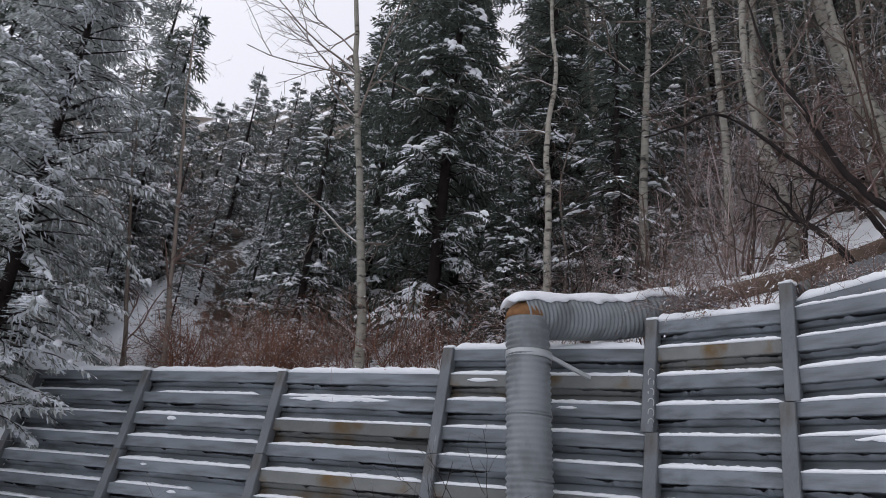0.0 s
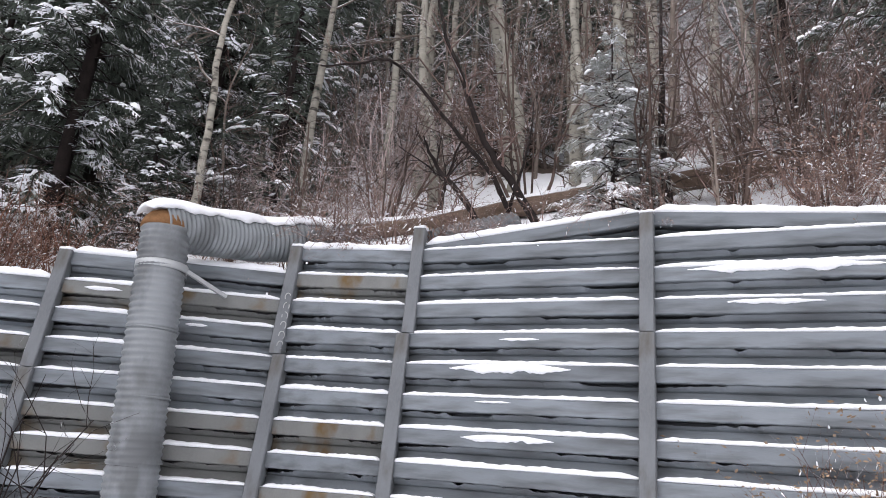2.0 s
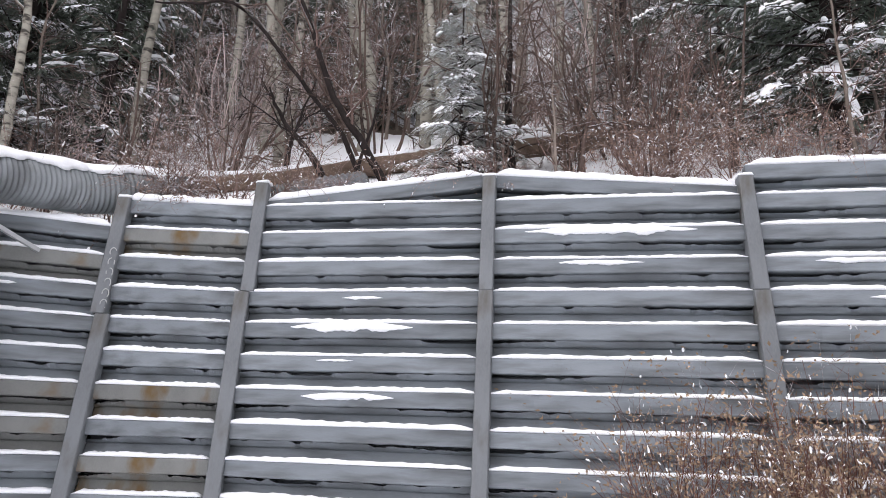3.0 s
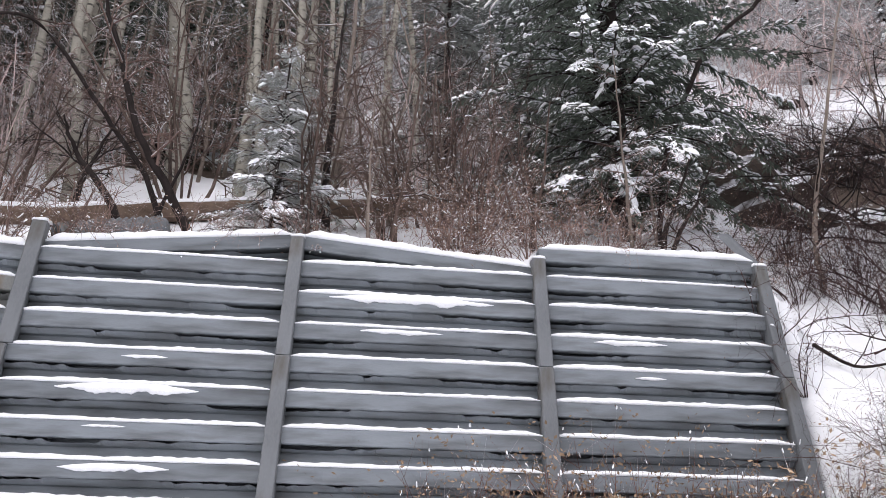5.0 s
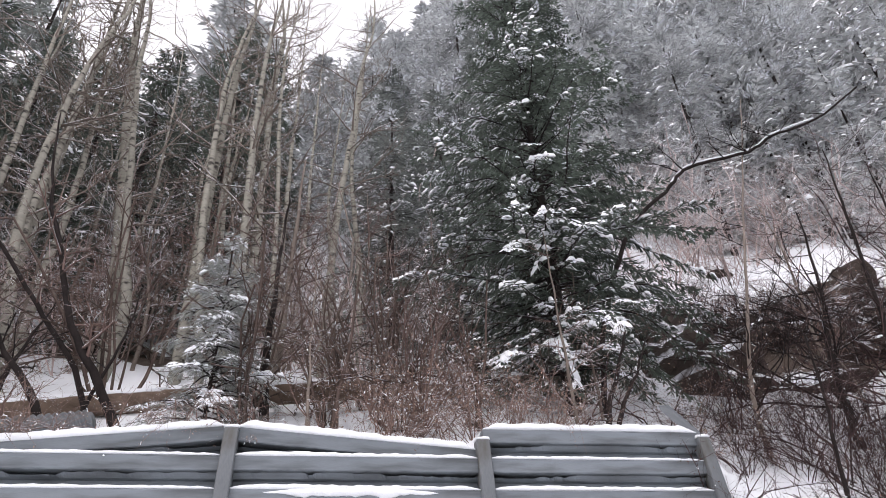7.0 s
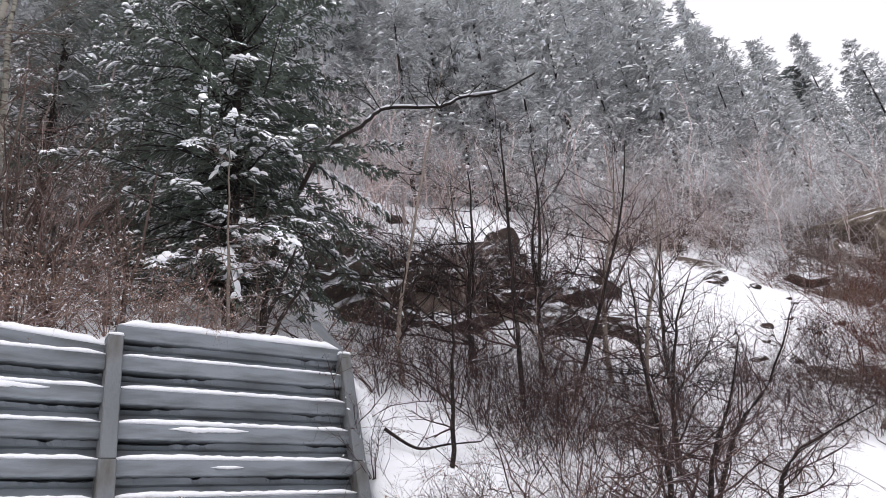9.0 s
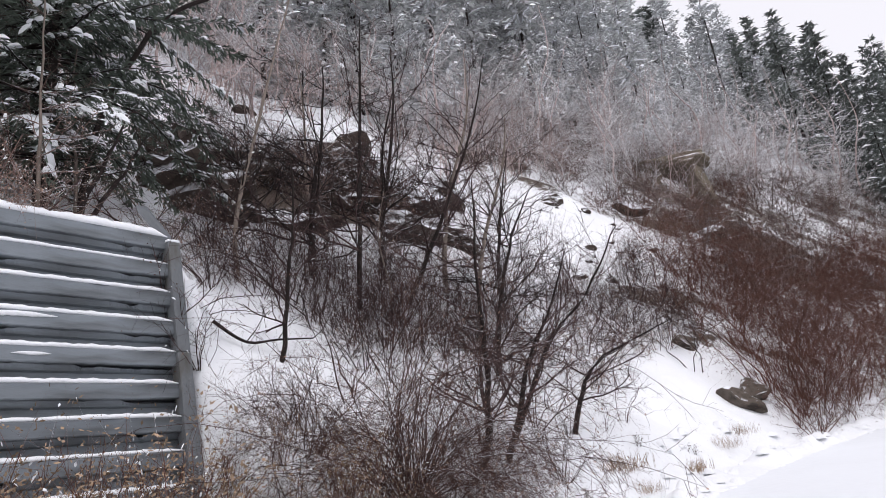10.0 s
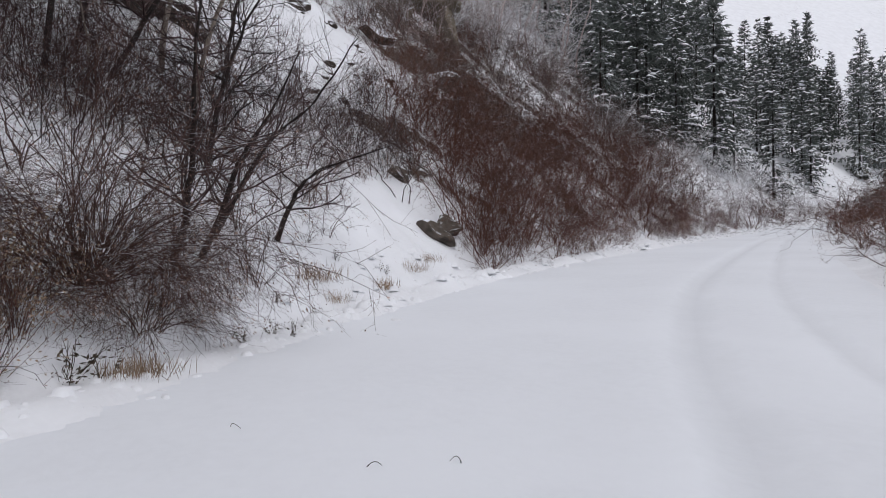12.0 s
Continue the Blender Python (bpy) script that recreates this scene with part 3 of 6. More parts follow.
# chalked marks down one post, too worn to read
for j in range(6):
    c = post_at(4, 2.9 + j * 0.34)
    nrm = (LEFT_N + RIGHT_N).normalized()
    v, f = loft([[(math.cos(a) * (0.034 + r) , -0.005 * (b > 0), math.sin(a) * (0.05 + r)) for r, b in ((0, 0), (0.012, 0), (0.012, 1), (0, 1))] for a in [math.radians(20 + 300 * q / 14 + 70 * j) for q in range(15)]])
    ob = part("chalk_mark", mesh_from("chalk_mark", v, f), CHALK, wall)
    ob.matrix_basis = Matrix(((nrm[1], nrm[0], 0, c.x - nrm[0] * 0.066), (-nrm[0], nrm[1], 0, c.y - nrm[1] * 0.066), (0, 0, 1, c.z), (0, 0, 0, 1)))


# ---- corrugated drain pipe ----
def pipe_mesh(pts, radius, ridge=0.011, pitch=0.068, sides=28, cut=None):
    pts = [Vector(p) for p in pts]
    fine = []
    for a, b in zip(pts[:-1], pts[1:]):
        n = max(2, int((b - a).length / (pitch / 6)))
        fine += [a.lerp(b, i / n) for i in range(n)]
    fine.append(pts[-1])
    rings, s = [], 0.0
    ref = Vector((0.43, -0.9, 0.05))
    for i, p in enumerate(fine):
        t = (fine[min(i + 2, len(fine) - 1)] - fine[max(i - 2, 0)]).normalized()
        if i:
            s += (p - fine[i - 1]).length
        a = t.cross(ref).normalized()
        b = t.cross(a).normalized()
        r = radius + ridge * math.sin(s / pitch * 2 * math.pi)
        rings.append([p + (a * math.cos(q) + b * math.sin(q)) * r for q in [2 * math.pi * j / sides for j in range(sides)]])
    v, f = loft(rings, caps=False)
    return mesh_from("pipe", v, f)


PX, PY = 1.10, 9.32
pipe = thing("drain_pipe", "grey corrugated steel drain pipe with snow along its top", "pipe", group="drain pipes")
down = part("downpipe", pipe_mesh([(PX + 0.26, PY - 0.10, -0.4), (PX - 0.01, PY, 4.33)], 0.305, ridge=0.011, pitch=0.085), PIPE_STEEL, pipe)
arm_pts = [(PX - 0.12, PY - 0.03, 4.32), (2.45, 9.85, 4.60), (3.9, 9.95, 4.95)]
part("cross_pipe", pipe_mesh(arm_pts, 0.30, ridge=0.014), PIPE_STEEL, pipe)


def dome(name, center, rx, ry, rz, tilt=0):
    v, f = [], []
    for i in range(7):
        a = math.pi / 2 * i / 6
        for j in range(24):
            b = 2 * math.pi * j / 24
            v.append((rx * math.cos(a) * math.cos(b), ry * math.cos(a) * math.sin(b), rz * math.sin(a)))
    for i in range(6):
        for j in range(24):
            f.append((i * 24 + j, i * 24 + (j + 1) % 24, (i + 1) * 24 + (j + 1) % 24, (i + 1) * 24 + j))
    f.append(tuple(range(23, -1, -1)))
    me = mesh_from(name, v, f)
    me.transform(Matrix.Translation(center) @ Matrix.Rotation(tilt, 4, "Y"))
    return me


part("elbow_cap", dome("elbow_cap", (PX - 0.02, PY, 4.31), 0.312, 0.312, 0.27), RUST, pipe, "rust-brown cut elbow")


def ring_mesh(center, r0, r1, h):
    v, f = [], []
    for j in range(32):
        q = 2 * math.pi * j / 32
        for r, z in ((r0, -h / 2), (r1, -h / 2), (r1, h / 2), (r0, h / 2)):
            v.append((center[0] + r * math.cos(q), center[1] + r * math.sin(q), center[2] + z))
    for j in range(32):
        k = (j + 1) % 32
        for i in range(4):
            f.append((j * 4 + i, j * 4 + (i + 1) % 4, k * 4 + (i + 1) % 4, k * 4 + i))
    return mesh_from("band", v, f)


part("band", ring_mesh((PX + 0.03, PY, 3.80), 0.300, 0.325, 0.095), STRAP, pipe, "bright steel strap round the pipe")
part("band_edge", ring_mesh((PX + 0.035, PY, 3.70), 0.300, 0.320, 0.035), PIPE_STEEL, pipe)
for zz in (2.98, 2.15, 1.4):
    part("seam", ring_mesh((PX + (4.3 - zz) * 0.057, PY - (4.3 - zz) * 0.02, zz), 0.300, 0.318, 0.022), PIPE_STEEL, pipe)


def bar_mesh(a, b, w, h):
    a, b = Vector(a), Vector(b)
    t = (b - a).normalized()
    s = t.cross(Vector((0, 0, 1))).normalized() * w / 2
    n = s.cross(t).normalized() * h / 2
    v, f = loft([[p + s + n, p - s + n, p - s - n, p + s - n] for p in (a, b)])
    return mesh_from("bar", v, f, smooth=False)


part("brace", bar_mesh((PX + 0.28, PY - 0.10, 3.81), (2.02, 9.45, 3.60), 0.05, 0.05), STRAP, pipe, "flat steel brace back to the wall")


def snow_on_pipe(pts, radius, seed, spread=1.0):
    rng = random.Random(seed)
    ph = [rng.uniform(0, 6) for _ in range(4)]
    pts = [Vector(p) for p in pts]
    fine = []
    for a, b in zip(pts[:-1], pts[1:]):
        n = max(2, int((b - a).length / 0.07))
        fine += [a.lerp(b, i / n) for i in range(n)]
    fine.append(pts[-1])
    rows, s = [], 0
    for i, p in enumerate(fine):
        t = (fine[min(i + 1, len(fine) - 1)] - fine[max(i - 1, 0)]).normalized()
        side = t.cross(Vector((0, 0, 1))).normalized()
        upv = side.cross(t)
        s = i * 0.07
        e = min(1, i / 2.5 + 0.15, (len(fine) - 1 - i) / 2.5 + 0.15)
        ring = []
        lim = spread * (0.95 + 0.12 * math.sin(s * 9 + ph[0]) + 0.10 * math.sin(s * 23 + ph[1]))
        for j in range(11):
            a = -lim + 2 * lim * j / 10
            th = 0.075 * e * max(0.05, math.cos(a / lim * math.pi / 2)) ** 0.6 * (1 + 0.2 * math.sin(s * 6 + ph[2] + a))
            ring.append(p + (side * math.sin(a) + upv * math.cos(a)) * (radius + th))
        ring += [p + (side * math.sin(a) + upv * math.cos(a)) * (radius - 0.03) for a in (lim * 0.8, 0, -lim * 0.8)]
        rows.append(ring)
    v, f = loft(rows)
    return mesh_from("snow_cover", v, f)


part("snow_cover", snow_on_pipe([(PX - 0.26, PY - 0.08, 4.27), (PX - 0.05, PY, 4.335), (2.45, 9.85, 4.605), (3.9, 9.95, 4.96)], 0.315, 11, 0.92), SNOW, pipe)

pipe2 = thing("drain_pipe", "length of corrugated pipe lying on the snow behind the wall", "pipe", group="drain pipes")
part("barrel", pipe_mesh([(5.05, 9.2, 5.02), (5.6, 9.08, 5.26), (6.4, 8.85, 5.56)], 0.205, ridge=0.032, pitch=0.10), POST_STEEL, pipe2)
part("rim", pipe_mesh([(5.02, 9.21, 5.005), (5.06, 9.2, 5.025)], 0.228, ridge=0.0), POST_STEEL, pipe2)


# ---- plants: branching wood, needle sprays, leaves ----
class Wood:
    """Collects tapered tubes and blades in one mesh."""

    def __init__(self):
        self.v, self.f, self.cheap = [], [], False

    def tube(self, pts, r0, r1, sides=3):
        n = len(pts)
        base = len(self.v)
        for i, p in enumerate(pts):
            t = (pts[min(i + 1, n - 1)] - pts[max(i - 1, 0)])
            t = t.normalized() if t.length > 1e-6 else Vector((0, 0, 1))
            a = t.orthogonal().normalized()
            b = t.cross(a)
            r = r0 + (r1 - r0) * i / (n - 1)
            for j in range(sides):
                q = 2 * math.pi * j / sides
                self.v.append(p + a * (r * math.cos(q)) + b * (r * math.sin(q)))
        for i in range(n - 1):
            for j in range(sides):
                k = (j + 1) % sides
                self.f.append((base + i * sides + j, base + i * sides + k, base + (i + 1) * sides + k, base + (i + 1) * sides + j))

    def tip(self, pts, r):
        """A three-sided twig of three points that ends in a point."""
        b = len(self.v)
        if self.cheap:
            t = (pts[2] - pts[0]).normalized()
            a = t.orthogonal().normalized() * r
            c = t.cross(a)
            self.v += [pts[0] + a, pts[0] - a * 0.5 + c * 0.87, pts[0] - a * 0.5 - c * 0.87, pts[2]]
            self.f += [(b, b + 1, b + 3), (b + 1, b + 2, b + 3), (b + 2, b, b + 3)]
            return
        for p, q, k in ((pts[0], pts[1], r), (pts[1], pts[2], r * 0.7)):
            t = (q - p).normalized()
            a = t.orthogonal().normalized() * k
            c = t.cross(a)
            self.v += [p + a, p - a * 0.5 + c * 0.87, p - a * 0.5 - c * 0.87]
        self.v.append(pts[2])
        for j in range(3):
            k = (j + 1) % 3
            self.f += [(b + j, b + k, b + 3 + k, b + 3 + j), (b + 3 + j, b + 3 + k, b + 6)]

    def blade(self, p, d, side, length, width):
        """A slim diamond along d."""
        b = len(self.v)
        m = p + d * (length * 0.45)
        self.v += [p, m + side * (width / 2), p + d * length, m - side * (width / 2)]
        self.f.append((b, b + 1, b + 2, b + 3))

    def lump(self, p, d, side, up, length, width, height):
        """A small flattened heap."""
        b = len(self.v)
        ring = [(1, 0), (0.55, 0.8), (-0.5, 0.85), (-1, 0.1), (-0.55, -0.8), (0.5, -0.85)]
        for cx, cy in ring:
            self.v.append(p + d * (cx * length / 2) + side * (cy * width / 2))
        for cx, cy in ring[::2]:
            self.v.append(p + d * (cx * length * 0.27) + side * (cy * width * 0.27) + up * height)
        for i in range(3):
            a, c, e = b + 2 * i, b + 2 * i + 1, b + (2 * i + 2) % 6
            t0, t1 = b + 6 + i, b + 6 + (i + 1) % 3
            self.f += [(a, c, t0), (c, t1, t0), (c, e, t1)]
        self.f.append((b + 6, b + 7, b + 8))

    def mesh(self, name, smooth=True):
        return mesh_from(name, self.v, self.f, smooth)


def wander(rng, p, d, length, n, crook, lift=0.0):
    """A crooked line of n+1 points from p along d."""
    pts, d = [Vector(p)], Vector(d).normalized()
    for i in range(n):
        d = (d + Vector((rng.gauss(0, crook), rng.gauss(0, crook), rng.gauss(0, crook) + lift))).normalized()
        pts.append(pts[-1] + d * (length / n))
    return pts, d


def grow(rng, wood, tips, p, d, length, r, level, n=4, crook=0.16, lift=0.02, kids=(3, 5), spread=0.8, shrink=0.6, start=0.3, sides=3):
    if level <= 0:
        pts, end = wander(rng, p, d, length, 2, crook, lift)
        wood.tip(pts, r)
        tips += [(pts[1], end), (pts[2], end)]
        return
    pts, end = wander(rng, p, d, length, n, crook, lift)
    wood.tube(pts, r, r * 0.45, sides if level > 1 else 3)
    tips.append((pts[-1], end))
    for _ in range(rng.randint(*kids)):
        t = rng.uniform(start, 1.0)
        i = min(int(t * n), n - 1)
        q = pts[i].lerp(pts[i + 1], t * n - i)
        ax = (pts[i + 1] - pts[i]).normalized()
        o = ax.orthogonal().normalized()
        o.rotate(Matrix.Rotation(rng.uniform(0, 6.28), 3, ax))
        dd = (ax * 0.8 + o * rng.uniform(0.45, 1.2) * spread).normalized()
        grow(rng, wood, tips, q, dd, length * shrink * rng.uniform(0.6, 1.15), r * (0.62 - 0.25 * t), level - 1, max(3, n - 1), crook * 1.5, lift, kids, spread, shrink, 0.15, 3)


def leaf_part(rng, tips, count, size, droop=0.3):
    w = Wood()
    for _ in range(count):
        p, d = rng.choice(tips)
        q = p - d * rng.uniform(0, 0.25) + Vector((rng.gauss(0, 0.02), rng.gauss(0, 0.02), rng.gauss(0, 0.02)))
        dd = (d + Vector((rng.gauss(0, 0.7), rng.gauss(0, 0.7), rng.gauss(-droop, 0.7)))).normalized()
        w.blade(q, dd, dd.orthogonal().normalized(), size * rng.uniform(0.6, 1.5), size * rng.uniform(0.3, 0.7))
    return w


def make_shrub(name, seed, height, stems, twig, leaf=None, leaves=0, splay=0.45, crook=0.15, level=2, kids=(3, 5), label="", r=0.012, arch=0.0, group="shrubs", leaf_size=0.03, spread=1.0, flecks=0, cheap=True, shrink=0.5, fleck=1.0):
    rng = random.Random(seed)
    wood, tips = Wood(), []
    wood.cheap = cheap
    for _ in range(stems):
        a = rng.uniform(0, 6.283)
        o = rng.uniform(0, 0.18) * height * 0.5
        lean = abs(rng.gauss(0, splay))
        p = Vector((math.cos(a) * o, math.sin(a) * o, -0.08))
        d = Vector((math.cos(a) * lean, math.sin(a) * lean, 1.0))
        grow(rng, wood, tips, p, d, height * rng.uniform(0.6, 1.05), r * rng.uniform(0.7, 1.3), level, 4, crook, -arch, kids, spread, shrink, 0.2)
    ob = thing(name, label, "shrub", group=group)
    tagged(part("twigwork", wood.mesh("twigwork"), twig, ob), kind="stuff")
    if leaves:
        tagged(part("leafage", leaf_part(rng, tips, leaves, leaf_size).mesh("leafage"), leaf, ob), kind="stuff")
    if flecks:
        w = Wood()
        for _ in range(flecks):
            p, d = rng.choice(tips)
            q = p - d * rng.uniform(0, 0.3)
            side = Vector((-d.y, d.x, 0.01)).normalized()
            w.lump(q, d, side, Vector((0, 0, 1)), fleck * rng.uniform(0.04, 0.11), fleck * rng.uniform(0.02, 0.045), fleck * rng.uniform(0.01, 0.03))
        tagged(part("snow_fleck", w.mesh("snow_fleck"), SNOW, ob), kind="stuff")
    return ob


def make_fountain(name, seed, stems, reach, twig, leaf, leaves, label, r=0.007):
    """A bush whose long whips rise from one stool, arch over and hang to the ground."""
    rng = random.Random(seed)
    wood, tips = Wood(), []
    for k in range(stems):
        a = rng.uniform(0, 6.283)
        lean = rng.uniform(0.05, 1.3)
        sag = rng.uniform(0.12, 0.6)
        p = Vector((math.cos(a) * rng.uniform(0, 0.3), math.sin(a) * rng.uniform(0, 0.3), -0.08))
        d = Vector((math.cos(a) * lean, math.sin(a) * lean, 1.0))
        ln = reach * rng.uniform(0.55, 1.1)
        pts, d = [p], d.normalized()
        for i in range(8):
            d = (d + Vector((rng.gauss(0, 0.24) + math.cos(a) * 0.05, rng.gauss(0, 0.24) + math.sin(a) * 0.05, rng.gauss(0, 0.2) - sag * (0.4 + 0.12 * i)))).normalized()
            pts.append(pts[-1] + d * (ln / 8))
            if pts[-1].z < -0.05 and i > 2:
                break
        wood.tube(pts, r * rng.uniform(0.7, 1.4), r * 0.3, 3)
        tips.append((pts[-1], d))
        for _ in range(rng.randint(8, 13)):
            i = rng.randint(2, len(pts) - 2)
            ax = (pts[i + 1] - pts[i]).normalized()
            o = ax.orthogonal().normalized()
            o.rotate(Matrix.Rotation(rng.uniform(0, 6.28), 3, ax))
            grow(rng, wood, tips, pts[i].lerp(pts[i + 1], rng.random()), (ax + o * rng.uniform(0.4, 1.4)).normalized(), rng.uniform(0.2, 0.65), r * 0.42, 1, 3, 0.32, -0.04, (2, 3), 0.8, 0.6, 0.2)
    ob = thing(name, label, "shrub", group="shrubs")
    tagged(part("twigwork", wood.mesh("twigwork"), twig, ob), kind="stuff")
    tagged(part("leafage", leaf_part(rng, tips, leaves, 0.03).mesh("leafage"), leaf, ob), kind="stuff")
    return ob


def make_bare_tree(name, seed, line, r0, r1, mat, limbs, limb_len, label, twig=None, start=0.35, level=2, kids=(3, 5), lift=0.03, group="bare trees", down=0.0, crook=0.14, cheap=False, spread=0.8):
    """A leafless tree on a given trunk line (points relative to its foot)."""
    rng = random.Random(seed)
    pts = [Vector(p) for p in line]
    fine = [Vector(tuple(v)) for v in smooth3(pts, 5)]
    for i in range(1, len(fine)):
        fine[i] += Vector((rng.gauss(0, 0.012), rng.gauss(0, 0.012), 0))
    trunk, limb, tips = Wood(), Wood(), []
    limb.cheap = cheap
    trunk.tube(fine, r0, r1, 9)
    n = len(fine) - 1
    for _ in range(limbs):
        t = rng.uniform(start, 0.99)
        i = min(int(t * n), n - 1)
        a = rng.uniform(0, 6.283)
        d = Vector((math.cos(a), math.sin(a), rng.uniform(0.15, 0.9) - down))
        rr = (r0 + (r1 - r0) * t)
        grow(rng, limb, tips, fine[i], d, limb_len * rng.uniform(0.5, 1.2) * (1.15 - 0.5 * t), min(rr * 0.5, 0.03), level, 5, crook, lift, kids, spread, 0.55, 0.2)
    ob = thing(name, label, "tree", group=group)
    part("trunk", trunk.mesh("trunk"), mat, ob)
    if limbs:
        tagged(part("branchwork", limb.mesh("branchwork"), twig or BARK, ob), kind="stuff")
    return ob


def smooth3(pts, k):
    out = []
    for i in range(len(pts) - 1):
        a, b, c, d = pts[max(i - 1, 0)], pts[i], pts[i + 1], pts[min(i + 2, len(pts) - 1)]
        for j in range(k):
            t = j / k
            out.append(0.5 * ((2 * b) + (c - a) * t + (2 * a - 5 * b + 4 * c - d) * t * t + (3 * b - a - 3 * c + d) * t ** 3))
    out.append(pts[-1])
    return out


def make_spruce(name, seed, height, radius, base, label, mat, step=0.28, per=6, snow=0.25, droop=0.35, blade=0.26, width=0.055, station=0.15, lean=(0, 0), trunk_r=0.13,
                group="spruces", ragged=0.25, lump=1.0, gaps=0.12, fingers=(0.5, 1.6), boughs=True, sprig=True):
    """A spruce: trunk, whorls of drooping boughs that carry flat fans of needle sprays, and snow lying in pads on some of the boughs."""
    rng = random.Random(seed)
    trunk, crown, caps = Wood(), Wood(), Wood()
    tl = Vector((lean[0], lean[1], height))
    trunk.tube([tl * (i / 6) - Vector((0, 0, 0.3 if i == 0 else 0)) for i in range(7)], trunk_r, 0.012, 7)
    z = base
    while z < height - 0.12:
        t = (z - base) / (height - base)
        reach = radius * ((1 - t) ** 0.8) * min(1, 0.6 + t * 4)
        for _ in range(per if t < 0.8 else max(4, per - 2)):
            if rng.random() < gaps:
                continue
            a = rng.uniform(0, 6.283)
            ln = max(0.15, reach * rng.uniform(1 - 2 * ragged, 1 + ragged * 0.6))
            p = tl * ((z + rng.uniform(-0.1, 0.1)) / height)
            d = Vector((math.cos(a), math.sin(a), rng.uniform(-0.05, 0.35) + 0.5 * t))
            n = max(3, int(ln / station))
            loaded = rng.random() < snow
            pts, sag = [p], d.normalized()
            for i in range(n):
                sag = (sag + Vector((rng.gauss(0, 0.11), rng.gauss(0, 0.11), rng.gauss(0, 0.07) - droop * 1.6 / n + (0.06 if i > n * 0.75 else 0)))).normalized()
                pts.append(pts[-1] + sag * (ln / n))
            if ln > 0.5 and boughs:
                trunk.tube(pts[::2] if len(pts) > 4 else pts, 0.014 + 0.006 * ln, 0.004, 3)
            for i in range(1, n + 1):
                f = i / n
                if f < 0.18 and ln > 1:
                    continue
                ax = (pts[i] - pts[i - 1]).normalized()
                side = ax.cross(Vector((0, 0, 1)))
                side = side.normalized() if side.length > 0.01 else Vector((1, 0, 0))
                upv = side.cross(ax).normalized()
                if upv.z < 0:
                    upv = -upv
                bl = blade * (1.35 - 0.75 * f) * min(1, 0.5 + ln)
                for sg in (-1, 1):
                    o = pts[i] + ax * rng.uniform(-0.06, 0.06)
                    dd = (ax * rng.uniform(0.55, 0.95) + side * sg * rng.uniform(0.6, 1.0) - Vector((0, 0, rng.uniform(-0.05, 0.4)))).normalized()
                    flat = dd.cross(upv).normalized()
                    wv = (flat + upv * rng.uniform(-0.5, 0.5)).normalized()
                    long = bl * rng.uniform(0.7, 1.3)
                    crown.blade(o, dd, wv, long, width * rng.uniform(0.7, 1.3))
                    if sprig:
                        for q in (0.3, 0.62):
                            for tw in (-1, 1):
                                sd = (dd + flat * tw * rng.uniform(0.5, 0.9) - Vector((0, 0, rng.uniform(0.0, 0.45)))).normalized()
                                crown.blade(o + dd * (long * q), sd, (sd.cross(upv) + upv * rng.uniform(-0.5, 0.5)).normalized(), long * rng.uniform(0.4, 0.62), width * rng.uniform(0.6, 1.1))
                    hd = (ax * 0.5 + side * sg * rng.uniform(0.2, 0.7) - Vector((0, 0, rng.uniform(*fingers)))).normalized()
                    crown.blade(o, hd, hd.orthogonal().normalized(), bl * rng.uniform(0.5, 1.0), width * rng.uniform(0.7, 1.2))
                    if f > 0.3 and rng.random() < (0.6 if loaded else 0.06):
                        caps.lump(o + dd * (long * 0.45) + upv * 0.012, dd, flat, upv, long * rng.uniform(0.3, 1.25), lump * rng.uniform(0.05, 0.2), lump * rng.uniform(0.025, 0.08))
                if i == n:
                    crown.blade(pts[i], ax, side, bl, width * 1.2)
        z += step * rng.uniform(0.8, 1.2)
    ob = thing(name, label, "tree", group=group)
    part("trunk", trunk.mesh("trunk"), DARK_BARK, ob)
    tagged(part("crown", crown.mesh("crown", smooth=False), mat, ob), kind="stuff")
    if caps.v:
        tagged(part("snow_load", caps.mesh("snow_load"), SNOW, ob), kind="stuff")
    return ob


def put(ob, x, y, turn=0.0, scale=1.0, sink=0.05, first=False, z=None):
    m = Matrix.LocRotScale((x, y, (gz(x, y) if z is None else z) - sink), Euler((0, 0, radians(turn))), (scale, scale, scale))
    if first:
        ob.matrix_basis = m
        return ob
    c = copy_thing(ob, m)
    c.scale = (scale, scale, scale)
    return c


def stand(ob, x, y, **kw):
    return put(ob, x, y, first=True, **kw)


# ---- spruces ----
stand(make_spruce("spruce_tree", 1, 17.5, 4.1, 0.9, "tall dark green spruce with clumps of snow on its boughs", NEEDLE, snow=0.55, droop=0.6, trunk_r=0.16, lump=1.05, per=10, step=0.29, ragged=0.32, gaps=0.2, blade=0.36, width=0.046, station=0.16), 12.5, 3.35)
stand(make_spruce("spruce_tree", 2, 18.0, 3.0, 0.6, "tall shadowed dark spruce lightly dusted with snow", NEEDLE, snow=0.16, lump=1.0, droop=0.7, trunk_r=0.18, per=7, step=0.32, blade=0.40, width=0.05, station=0.17, fingers=(0.9, 2.6)), -0.5, 15.4)
stand(make_spruce("spruce_tree", 12, 17.0, 2.8, 0.4, "tall dark spruce with drooping snow-dusted boughs", NEEDLE, snow=0.18, lump=1.0, droop=0.7, trunk_r=0.16, per=7, step=0.32, blade=0.40, width=0.05, station=0.17, fingers=(0.9, 2.6)), 2.3, 16.2)
